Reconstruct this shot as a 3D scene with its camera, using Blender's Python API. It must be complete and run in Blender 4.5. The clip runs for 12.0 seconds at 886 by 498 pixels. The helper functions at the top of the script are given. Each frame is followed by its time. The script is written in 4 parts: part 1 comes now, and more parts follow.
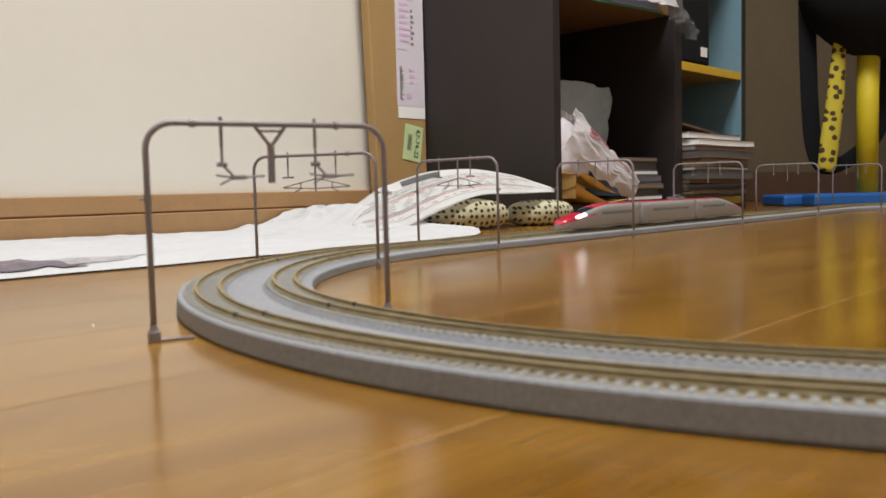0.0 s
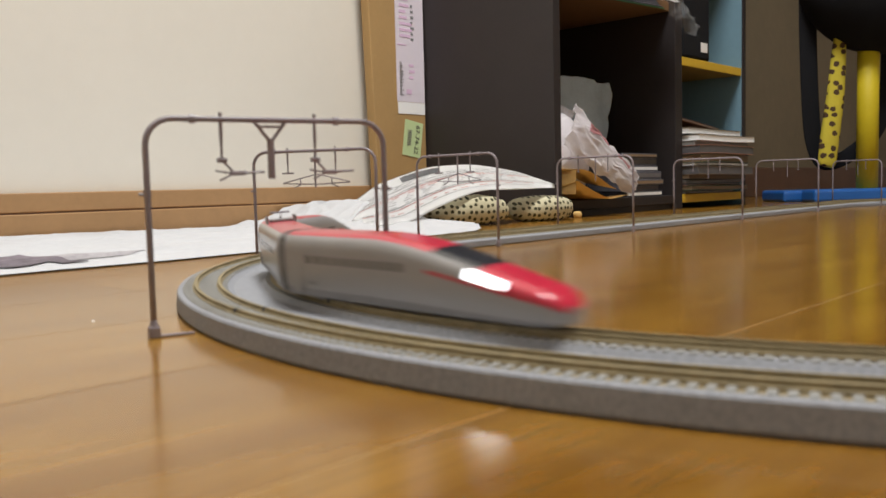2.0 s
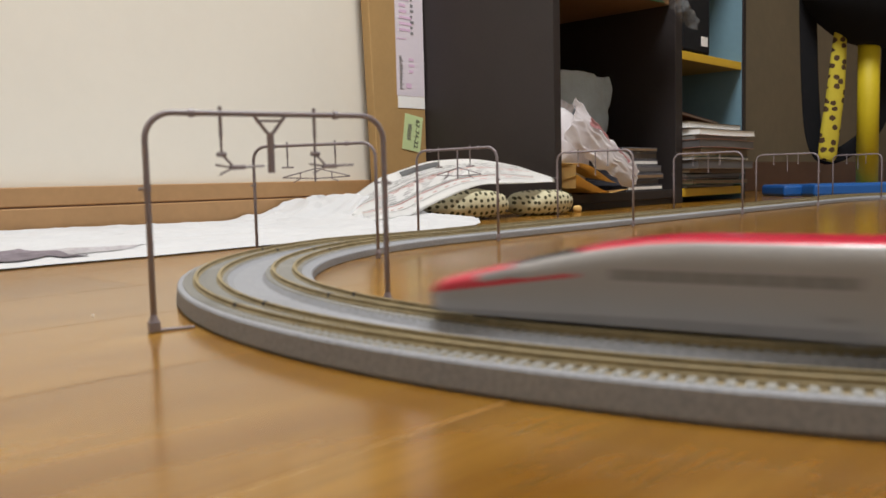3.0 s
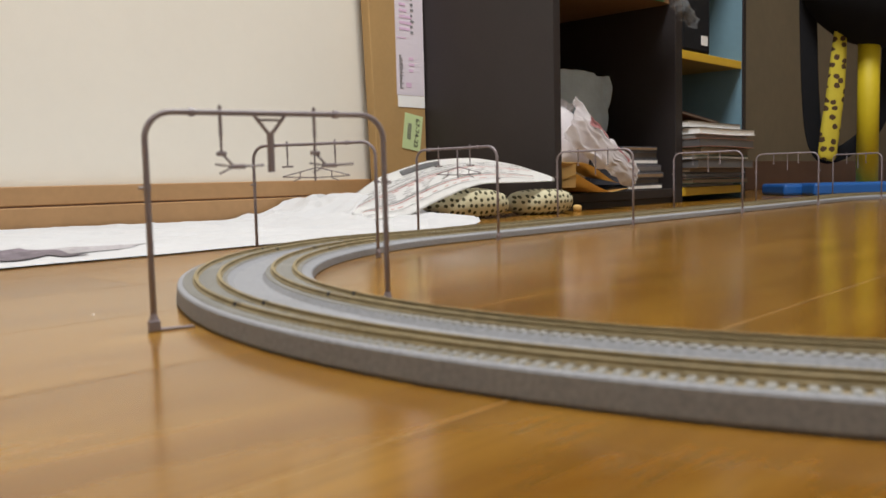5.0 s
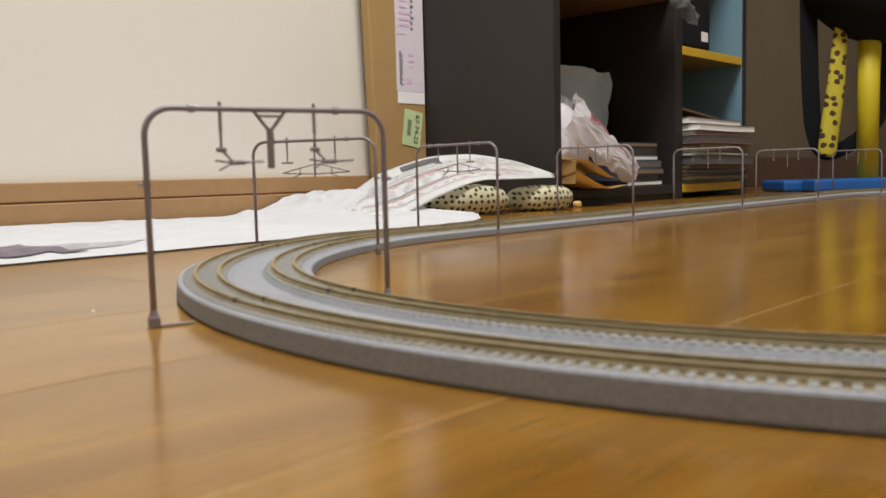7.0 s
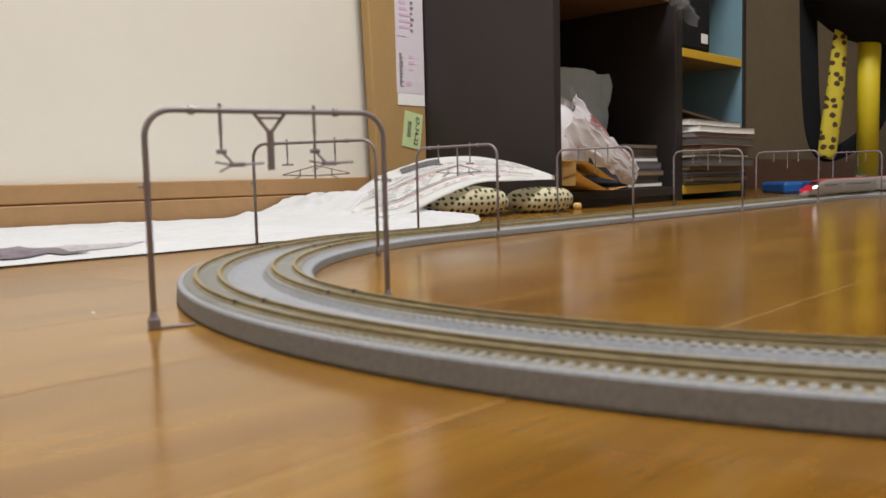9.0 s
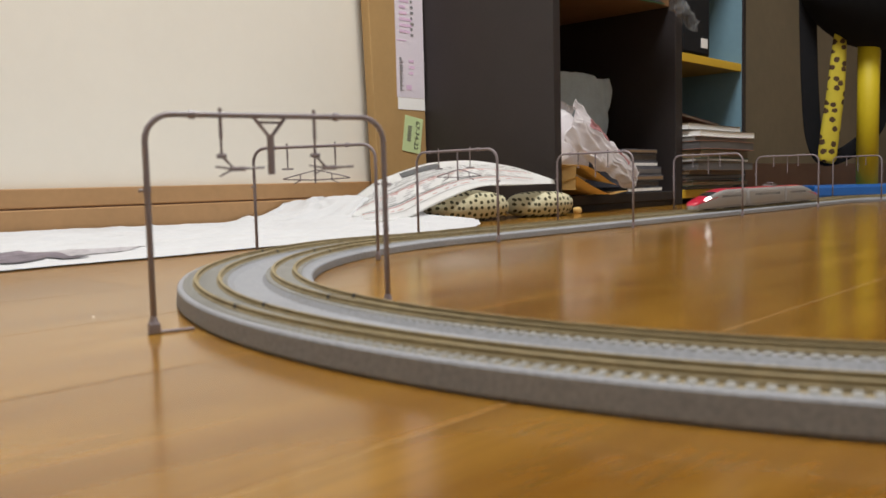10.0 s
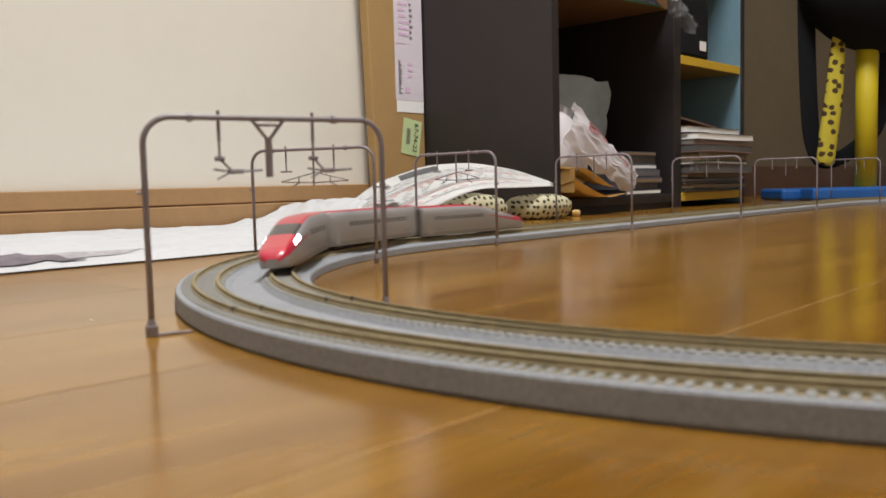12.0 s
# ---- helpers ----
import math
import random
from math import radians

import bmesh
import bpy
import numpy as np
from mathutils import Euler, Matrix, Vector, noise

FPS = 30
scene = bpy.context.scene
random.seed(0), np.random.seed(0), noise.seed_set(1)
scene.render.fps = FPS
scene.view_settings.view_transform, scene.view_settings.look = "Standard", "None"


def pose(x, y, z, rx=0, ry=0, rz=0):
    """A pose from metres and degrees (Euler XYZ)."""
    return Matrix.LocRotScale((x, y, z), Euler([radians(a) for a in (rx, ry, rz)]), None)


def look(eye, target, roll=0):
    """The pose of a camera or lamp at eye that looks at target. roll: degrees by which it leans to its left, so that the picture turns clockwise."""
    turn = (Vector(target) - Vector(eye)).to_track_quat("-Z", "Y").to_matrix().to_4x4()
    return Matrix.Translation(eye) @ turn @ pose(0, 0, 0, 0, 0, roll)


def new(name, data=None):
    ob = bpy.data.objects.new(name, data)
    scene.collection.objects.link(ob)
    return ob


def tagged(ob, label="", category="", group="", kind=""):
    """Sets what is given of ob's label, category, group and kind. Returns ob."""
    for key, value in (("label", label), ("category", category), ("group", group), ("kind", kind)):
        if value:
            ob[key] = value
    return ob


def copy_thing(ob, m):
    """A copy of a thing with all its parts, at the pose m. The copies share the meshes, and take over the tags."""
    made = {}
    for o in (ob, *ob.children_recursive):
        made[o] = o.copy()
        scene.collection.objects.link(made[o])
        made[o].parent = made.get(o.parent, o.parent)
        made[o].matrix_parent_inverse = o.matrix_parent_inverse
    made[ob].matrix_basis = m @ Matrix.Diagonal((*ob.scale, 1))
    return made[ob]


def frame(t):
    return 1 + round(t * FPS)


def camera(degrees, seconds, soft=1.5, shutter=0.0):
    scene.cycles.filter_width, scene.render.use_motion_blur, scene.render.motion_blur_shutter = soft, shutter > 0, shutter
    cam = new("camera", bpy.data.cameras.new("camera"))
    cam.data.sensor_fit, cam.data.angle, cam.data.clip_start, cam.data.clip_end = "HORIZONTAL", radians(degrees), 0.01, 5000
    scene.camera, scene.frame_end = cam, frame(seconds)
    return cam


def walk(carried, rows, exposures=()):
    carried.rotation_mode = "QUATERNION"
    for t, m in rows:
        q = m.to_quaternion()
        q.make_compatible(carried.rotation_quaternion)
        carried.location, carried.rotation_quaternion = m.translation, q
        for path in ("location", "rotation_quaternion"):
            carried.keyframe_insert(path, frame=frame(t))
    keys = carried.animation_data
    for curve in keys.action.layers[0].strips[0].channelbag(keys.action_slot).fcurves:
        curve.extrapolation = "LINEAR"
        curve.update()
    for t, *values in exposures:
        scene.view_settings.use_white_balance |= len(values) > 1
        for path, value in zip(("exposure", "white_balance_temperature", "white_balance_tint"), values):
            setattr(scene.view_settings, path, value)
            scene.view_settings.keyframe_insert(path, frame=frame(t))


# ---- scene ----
# Camera: low on the floor, held still, its tilt sagging and recovering a little.
cam = camera(55.21, 12.0, soft=1.6, shutter=0.55)
cam.data.dof.use_dof, cam.data.dof.focus_distance, cam.data.dof.aperture_fstop = True, 1.40, 23.0
EYE = Vector((0, 0, 0.0534))


def aim(t, lift, yaw=0.0, side=0.0):
    tilt = radians(4.7005) - lift / 1499.4
    way = Vector((math.sin(yaw), math.cos(yaw), -math.tan(tilt)))
    eye = EYE + Vector((side, 0, 0))
    return t, look(eye, eye + way, -1.421)


walk(cam, [aim(*row) for row in (
    (0.0, 19.5), (0.5, 16.7), (1.0, 16.5), (1.5, 14.2), (2.0, 12.0), (2.5, 6.2), (3.0, 1.8), (3.5, 1.2), (4.2, 0.9),
    (5.0, 0.4), (5.5, 0.0), (6.0, -7.6), (6.5, -6.1), (7.0, -6.1), (8.0, -5.0), (9.0, -3.0), (9.5, 0.6), (10.0, 4.6),
    (10.5, -1.2), (11.0, 4.6), (11.5, 3.3), (12.0, 9.2, 0.0012, 0.0004))])

# Light: one broad ceiling lamp over the oval, in a closed room.
scene.view_settings.exposure = 0.0
world = bpy.data.worlds.new("world")
world.use_nodes = True
world.node_tree.nodes["Background"].inputs[0].default_value = (0.9, 0.95, 1.0, 1)
world.node_tree.nodes["Background"].inputs[1].default_value = 0.05
scene.world = world
TURN = 47.055
ROOM = pose(0.173, 1.29, 0, 0, 0, TURN)


def area_lamp(name, m, size, size_y, power, colour):
    data = bpy.data.lights.new(name, "AREA")
    data.shape, data.size, data.size_y = "RECTANGLE", size, size_y
    data.energy, data.color = power, colour
    ob = new(name, data)
    ob.matrix_world = ROOM @ m
    return ob


area_lamp("ceiling_lamp", pose(-0.60, -0.62, 2.36), 0.65, 0.65, 74, (0.98, 0.98, 0.965))


# ---- materials ----
def material(name, colour, rough=0.5, metal=0.0, vary=0.12, scale=40.0, bump=0.0, bump_scale=300.0, glow=0.0, glow_colour=None,
             coat=0.0, transmission=0.0, alpha=1.0, island=0.0, subsurface=0.0):
    mat = bpy.data.materials.new(name)
    mat.use_nodes = True
    nodes, links = mat.node_tree.nodes, mat.node_tree.links
    bsdf = nodes["Principled BSDF"]
    bsdf.inputs["Roughness"].default_value = rough
    bsdf.inputs["Metallic"].default_value = metal
    bsdf.inputs["Coat Weight"].default_value = coat
    bsdf.inputs["Coat Roughness"].default_value = 0.12
    bsdf.inputs["Transmission Weight"].default_value = transmission
    bsdf.inputs["Alpha"].default_value = alpha
    place = nodes.new("ShaderNodeTexCoord")
    noise_a = nodes.new("ShaderNodeTexNoise")
    noise_a.inputs["Scale"].default_value, noise_a.inputs["Detail"].default_value = scale, 6
    noise_b = nodes.new("ShaderNodeTexNoise")
    noise_b.inputs["Scale"].default_value, noise_b.inputs["Detail"].default_value = scale * 9, 3
    add = nodes.new("ShaderNodeMath")
    add.operation = "MULTIPLY_ADD"
    add.inputs[1].default_value, add.inputs[2].default_value = 0.4, 0.0
    tot = nodes.new("ShaderNodeMath")
    tot.operation = "MULTIPLY_ADD"
    tot.inputs[1].default_value = 0.6
    ramp = nodes.new("ShaderNodeMapRange")
    ramp.inputs[1].default_value, ramp.inputs[2].default_value = 0.3, 0.7
    ramp.inputs[3].default_value, ramp.inputs[4].default_value = 1 - vary, 1 + vary
    mul = nodes.new("ShaderNodeMixRGB")
    mul.blend_type, mul.inputs[0].default_value = "MULTIPLY", 1.0
    mul.inputs[1].default_value = (*colour, 1)
    for tex in (noise_a, noise_b):
        links.new(place.outputs["Object"], tex.inputs["Vector"])
    links.new(noise_b.outputs["Fac"], add.inputs[0])
    links.new(noise_a.outputs["Fac"], tot.inputs[0])
    links.new(add.outputs[0], tot.inputs[2])
    links.new(tot.outputs[0], ramp.inputs[0])
    links.new(ramp.outputs[0], mul.inputs[2])
    last = mul
    if island:
        info = nodes.new("ShaderNodeNewGeometry")
        span = nodes.new("ShaderNodeMapRange")
        span.inputs[3].default_value, span.inputs[4].default_value = 1 - island, 1 + island
        mul2 = nodes.new("ShaderNodeMixRGB")
        mul2.blend_type, mul2.inputs[0].default_value = "MULTIPLY", 1.0
        links.new(info.outputs["Random Per Island"], span.inputs[0])
        links.new(mul.outputs[0], mul2.inputs[1])
        links.new(span.outputs[0], mul2.inputs[2])
        last = mul2
    links.new(last.outputs[0], bsdf.inputs["Base Color"])
    if bump:
        grain = nodes.new("ShaderNodeTexNoise")
        grain.inputs["Scale"].default_value, grain.inputs["Detail"].default_value = bump_scale, 4
        node = nodes.new("ShaderNodeBump")
        node.inputs["Strength"].default_value, node.inputs["Distance"].default_value = bump, 0.002
        links.new(place.outputs["Object"], grain.inputs["Vector"])
        links.new(grain.outputs["Fac"], node.inputs["Height"])
        links.new(node.outputs[0], bsdf.inputs["Normal"])
    if glow:
        bsdf.inputs["Emission Color"].default_value = (*(glow_colour or colour), 1)
        bsdf.inputs["Emission Strength"].default_value = glow
    return mat


def wood_floor_material():
    mat = bpy.data.materials.new("varnished_floor_wood")
    mat.use_nodes = True
    nodes, links = mat.node_tree.nodes, mat.node_tree.links
    bsdf = nodes["Principled BSDF"]
    place = nodes.new("ShaderNodeTexCoord")
    info = nodes.new("ShaderNodeObjectInfo")
    shift = nodes.new("ShaderNodeVectorMath")
    shift.operation = "MULTIPLY_ADD"
    shift.inputs[1].default_value = (7, 7, 7)
    links.new(info.outputs["Random"], shift.inputs[0])
    links.new(place.outputs["Object"], shift.inputs[2])
    squash = nodes.new("ShaderNodeMapping")
    squash.inputs["Scale"].default_value = (5.5, 24, 24)
    links.new(shift.outputs[0], squash.inputs["Vector"])
    figure = nodes.new("ShaderNodeTexNoise")
    figure.inputs["Scale"].default_value, figure.inputs["Detail"].default_value, figure.inputs["Distortion"].default_value = 1.0, 6, 1.1
    links.new(squash.outputs[0], figure.inputs["Vector"])
    fine_map = nodes.new("ShaderNodeMapping")
    fine_map.inputs["Scale"].default_value = (18, 420, 420)
    links.new(shift.outputs[0], fine_map.inputs["Vector"])
    pores = nodes.new("ShaderNodeTexNoise")
    pores.inputs["Scale"].default_value, pores.inputs["Detail"].default_value = 1.0, 3
    links.new(fine_map.outputs[0], pores.inputs["Vector"])
    ramp = nodes.new("ShaderNodeValToRGB")
    ramp.color_ramp.elements[0].position, ramp.color_ramp.elements[0].color = 0.28, FLOOR_DARK
    ramp.color_ramp.elements[1].position, ramp.color_ramp.elements[1].color = 0.72, FLOOR_LIGHT
    links.new(figure.outputs["Fac"], ramp.inputs[0])
    tone = nodes.new("ShaderNodeMapRange")
    tone.inputs[3].default_value, tone.inputs[4].default_value = 0.88, 1.10
    links.new(info.outputs["Random"], tone.inputs[0])
    pore_tone = nodes.new("ShaderNodeMapRange")
    pore_tone.inputs[1].default_value, pore_tone.inputs[2].default_value = 0.3, 0.6
    pore_tone.inputs[3].default_value, pore_tone.inputs[4].default_value = 0.86, 1.03
    links.new(pores.outputs["Fac"], pore_tone.inputs[0])
    both = nodes.new("ShaderNodeMath")
    both.operation = "MULTIPLY"
    links.new(tone.outputs[0], both.inputs[0])
    links.new(pore_tone.outputs[0], both.inputs[1])
    mul = nodes.new("ShaderNodeMixRGB")
    mul.blend_type, mul.inputs[0].default_value = "MULTIPLY", 1.0
    links.new(ramp.outputs[0], mul.inputs[1])
    links.new(both.outputs[0], mul.inputs[2])
    links.new(mul.outputs[0], bsdf.inputs["Base Color"])
    wear = nodes.new("ShaderNodeTexNoise")
    wear.inputs["Scale"].default_value, wear.inputs["Detail"].default_value = 9, 5
    links.new(place.outputs["Object"], wear.inputs["Vector"])
    rough = nodes.new("ShaderNodeMapRange")
    rough.inputs[3].default_value, rough.inputs[4].default_value = 0.14, 0.24
    links.new(wear.outputs["Fac"], rough.inputs[0])
    links.new(rough.outputs[0], bsdf.inputs["Roughness"])
    bump = nodes.new("ShaderNodeBump")
    bump.inputs["Strength"].default_value, bump.inputs["Distance"].default_value = 0.03, 0.001
    links.new(pores.outputs["Fac"], bump.inputs["Height"])
    links.new(bump.outputs[0], bsdf.inputs["Normal"])
    bsdf.inputs["Specular Tint"].default_value = (1.0, 0.91, 0.58, 1)
    bsdf.inputs["Coat Weight"].default_value = 0.24
    bsdf.inputs["Coat Roughness"].default_value = 0.13
    return mat


def spotted_material(name, ground, spot, scale, size, uneven, wobble):
    """Cloth printed with uneven dark spots."""
    mat = material(name, ground, 0.85, vary=0.08, scale=60, bump=0.25, bump_scale=900)
    nodes, links = mat.node_tree.nodes, mat.node_tree.links
    bsdf = nodes["Principled BSDF"]
    place = nodes.new("ShaderNodeTexCoord")
    cells = nodes.new("ShaderNodeTexVoronoi")
    cells.voronoi_dimensions = "2D"
    cells.inputs["Scale"].default_value, cells.inputs["Randomness"].default_value = scale, uneven
    split, join = nodes.new("ShaderNodeSeparateXYZ"), nodes.new("ShaderNodeCombineXYZ")
    wob = nodes.new("ShaderNodeTexNoise")
    wob.inputs["Scale"].default_value = scale * 2.2
    addn = nodes.new("ShaderNodeMath")
    addn.operation = "MULTIPLY_ADD"
    addn.inputs[1].default_value = wobble
    step = nodes.new("ShaderNodeMapRange")
    step.inputs[1].default_value, step.inputs[2].default_value = size, size + 0.05
    step.inputs[3].default_value, step.inputs[4].default_value = 1, 0
    mix = nodes.new("ShaderNodeMixRGB")
    mix.inputs[2].default_value = (*spot, 1)
    old = bsdf.inputs["Base Color"].links[0].from_socket
    links.new(place.outputs["Object"], split.inputs[0])
    links.new(split.outputs["X"], join.inputs["X"])
    links.new(split.outputs["Z"], join.inputs["Y"])
    links.new(join.outputs[0], cells.inputs["Vector"])
    links.new(place.outputs["Object"], wob.inputs["Vector"])
    links.new(wob.outputs["Fac"], addn.inputs[0])
    links.new(cells.outputs["Distance"], addn.inputs[2])
    links.new(addn.outputs[0], step.inputs[0])
    links.new(step.outputs[0], mix.inputs[0])
    links.new(old, mix.inputs[1])
    links.new(mix.outputs[0], bsdf.inputs["Base Color"])
    return mat


FLOOR_DARK, FLOOR_LIGHT = (0.172, 0.073, 0.008, 1), (0.295, 0.148, 0.021, 1)
M_FLOOR = wood_floor_material()
# Pale because the plank bevels' highlight is put into the joint colour.
M_JOINT = material("glint_joint", (0.60, 0.40, 0.18), 0.18, vary=0.2, scale=8, coat=0.3)
M_WALL = material("cream_wallpaper", (0.72, 0.685, 0.615), 0.85, vary=0.02, scale=6, bump=0.05, bump_scale=500)
# The right-hand wall's shadow is put into this brown tone.
M_SHADED_WALL = material("shaded_wall_brown", (0.186, 0.150, 0.094), 0.7, vary=0.10, scale=4, bump=0.08)
M_CLOSE = material("pale_wallpaper", (0.71, 0.68, 0.63), 0.85, vary=0.03, scale=6)
M_CEIL = material("ceiling_paper", (0.78, 0.76, 0.72), 0.9, vary=0.03)
M_BASE = material("orange_wood_trim", (0.37, 0.215, 0.098), 0.45, vary=0.10, scale=14)
M_BASE_DARK = material("dark_wood_trim", (0.10, 0.04, 0.018), 0.5, vary=0.12, scale=14)
M_BLACK = material("black_brown_laminate", (0.0205, 0.0152, 0.0155), 0.58, vary=0.15, scale=20, bump=0.03)
M_CARD = material("tan_cardboard", (0.40, 0.25, 0.10), 0.85, vary=0.06, scale=18, bump=0.05)
M_PAPER = material("white_paper", (0.86, 0.86, 0.86), 0.75, vary=0.04, scale=12)
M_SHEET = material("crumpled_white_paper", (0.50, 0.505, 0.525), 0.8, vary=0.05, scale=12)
M_GREY_INK = material("grey_ink", (0.20, 0.20, 0.21), 0.8)
M_PALE_INK = material("pale_grey_ink", (0.42, 0.42, 0.43), 0.8)
M_PRINT = material("grey_printed_picture", (0.15, 0.125, 0.15), 0.75, vary=0.7, scale=16)
M_STREAK = material("soft_grey_streak", (0.36, 0.34, 0.36), 0.75, vary=0.35, scale=22)
M_INK = material("dark_ink", (0.05, 0.05, 0.055), 0.8)
M_RED_INK = material("red_ink", (0.55, 0.10, 0.07), 0.8)
M_ROSE_INK = material("rose_ink", (0.62, 0.30, 0.27), 0.8)
M_PINK_INK = material("pink_ink", (0.70, 0.50, 0.69), 0.8)
M_LABEL = material("shipping_label_paper", (0.72, 0.66, 0.74), 0.6, vary=0.03)
M_GREEN = material("pale_green_sticker", (0.55, 0.68, 0.36), 0.6, vary=0.03)
M_DECK = material("grey_track_deck", (0.240, 0.247, 0.270), 0.75, vary=0.26, scale=620, bump=0.10, bump_scale=1600)
M_BALLAST = material("brown_ballast", (0.225, 0.176, 0.095), 0.85, vary=0.3, scale=700, bump=0.2, bump_scale=2500)
M_TIE = material("pale_grey_sleeper", (0.265, 0.262, 0.250), 0.75, vary=0.12, scale=200, island=0.10)
M_RAIL = material("brown_rail", (0.225, 0.178, 0.094), 0.75, metal=0.0, vary=0.3, scale=150)
M_GANTRY = material("grey_plastic", (0.225, 0.195, 0.22), 0.42, vary=0.10, scale=200)
M_TRAIN_WHITE = material("silver_white_train_paint", (0.295, 0.288, 0.290), 0.32, vary=0.04, scale=80, coat=0.3)
M_TRAIN_RED = material("crimson_train_paint", (0.46, 0.014, 0.042), 0.28, vary=0.05, scale=80, coat=0.4)
M_TRAIN_GREY = material("grey_train_skirt", (0.22, 0.215, 0.22), 0.5, vary=0.08, scale=90)
M_GLASS_DARK = material("dark_window", (0.02, 0.022, 0.028), 0.12, vary=0.05)
M_SIDE_WINDOW = material("smoked_side_window", (0.14, 0.138, 0.144), 0.2, vary=0.08)
M_GANGWAY = material("black_gangway", (0.035, 0.033, 0.034), 0.7)
M_LAMP = material("white_headlight", (1, 1, 1), 0.3, glow=5, glow_colour=(0.92, 0.95, 1.0))
M_STEEL = material("wheel_steel", (0.20, 0.20, 0.21), 0.4, metal=0.8)
M_BLUE = material("pale_blue_board", (0.145, 0.255, 0.325), 0.55, vary=0.06, scale=10)
# Darker copy of the yellow board: the underside's shade is in the colour.
M_SHADED_YELLOW = material("shaded_yellow_board", (0.26, 0.18, 0.035), 0.6, vary=0.08, scale=10)
M_YELLOW_BOARD = material("yellow_board_edge", (0.62, 0.40, 0.03), 0.5, vary=0.06)
M_YELLOW = material("yellow_plastic_tube", (0.55, 0.43, 0.009), 0.6, vary=0.05, scale=20)
M_BLUE_BASE = material("blue_plastic", (0.013, 0.10, 0.36), 0.4, vary=0.06, scale=20)
M_NAVY = material("black_cloth", (0.0055, 0.0058, 0.0080), 0.95, vary=0.15, scale=60, bump=0.2)
M_NAVY.node_tree.nodes["Principled BSDF"].inputs["Specular IOR Level"].default_value = 0.3
M_PLUSH = spotted_material("cream_spotted_plush", (0.53, 0.495, 0.34), (0.05, 0.045, 0.02), 122, 0.36, 0.45, 0.2)
M_LEOPARD = spotted_material("yellow_spotted_cloth", (0.50, 0.415, 0.035), (0.06, 0.03, 0.012), 47, 0.46, 0.85, 0.42)
M_BAG = material("white_plastic_bag", (0.90, 0.86, 0.885), 0.30, vary=0.06, scale=25, bump=0.2, bump_scale=60)
M_BAG_RED = material("red_bag_print", (0.66, 0.34, 0.36), 0.4, vary=0.45, scale=60)
M_CLEAR = material("clear_plastic", (0.80, 0.91, 1.0), 0.3, vary=0.10, alpha=0.92, bump=0.2, bump_scale=50)
M_FILM = material("clear_film", (0.50, 0.52, 0.54), 0.06, vary=0.05, alpha=0.13, bump=0.2, bump_scale=50)
M_ENVELOPE = material("manila_envelope", (0.64, 0.42, 0.15), 0.75, vary=0.07, scale=20)
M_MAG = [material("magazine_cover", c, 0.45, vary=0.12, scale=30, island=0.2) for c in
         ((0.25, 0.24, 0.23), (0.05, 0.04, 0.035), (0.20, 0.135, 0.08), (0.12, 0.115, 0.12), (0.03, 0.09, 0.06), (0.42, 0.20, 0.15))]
M_BOOKLET = material("red_brown_cover", (0.16, 0.07, 0.045), 0.5, vary=0.15, scale=30)
M_CASE = material("clear_case_grey", (0.10, 0.10, 0.12), 0.25, vary=0.25, scale=60, island=0.35)
# Shade inside the bays is put into this dark grey.
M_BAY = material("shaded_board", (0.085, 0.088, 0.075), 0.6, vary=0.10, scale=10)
M_NAVY_CARD = material("navy_vinyl", (0.018, 0.024, 0.055), 0.35, vary=0.1)
M_GREEN_RIM = material("green_vinyl_rim", (0.03, 0.16, 0.06), 0.4)
M_BLUE_CARD = material("blue_folder", (0.07, 0.25, 0.38), 0.4)


# ---- mesh helpers ----
def part(name, bm, mat, parent=None, label="", m=None, smooth=False):
    data = bpy.data.meshes.new(name)
    bmesh.ops.recalc_face_normals(bm, faces=bm.faces)
    bm.to_mesh(data)
    bm.free()
    data.materials.append(mat)
    if smooth:
        data.polygons.foreach_set("use_smooth", [True] * len(data.polygons))
    ob = new(name, data)
    if parent:
        ob.parent = parent
    if m is not None:
        ob.matrix_local = m
    if label:
        ob["label"] = label
    return ob


def holder(name, m, label, category, group="", kind=""):
    ob = new(name)
    ob.matrix_world = m
    return tagged(ob, label, category, group, kind)


def box(x0, x1, y0, y1, z0, z1, bevel=0.0, into=None):
    bm = into or bmesh.new()
    made = bmesh.ops.create_cube(bm, size=1)["verts"]
    for v in made:
        v.co = (x0 + (v.co.x + 0.5) * (x1 - x0), y0 + (v.co.y + 0.5) * (y1 - y0), z0 + (v.co.z + 0.5) * (z1 - z0))
    if bevel:
        edges = {e for v in made for e in v.link_edges}
        bmesh.ops.bevel(bm, geom=list(edges), offset=bevel, segments=2, affect="EDGES", profile=0.5)
    return bm


def tube(points, radius, sides=10, into=None, closed_ends=True):
    """A round bar along a line of points; radius is a number or one for each point."""
    bm = into or bmesh.new()
    pts = [Vector(p) for p in points]
    radii = radius if isinstance(radius, (list, tuple)) else [radius] * len(pts)
    rings, side = [], None
    for i, p in enumerate(pts):
        way = (pts[min(i + 1, len(pts) - 1)] - pts[max(i - 1, 0)]).normalized()
        if side is None:
            side = way.orthogonal().normalized()
        side = (side - way * side.dot(way)).normalized()
        other = way.cross(side)
        rings.append([bm.verts.new(p + (side * math.cos(k * math.tau / sides) + other * math.sin(k * math.tau / sides)) * radii[i])
                      for k in range(sides)])
    for a, b in zip(rings, rings[1:]):
        for k in range(sides):
            bm.faces.new((a[k], a[(k + 1) % sides], b[(k + 1) % sides], b[k]))
    if closed_ends:
        bm.faces.new(rings[0][::-1])
        bm.faces.new(rings[-1])
    return bm


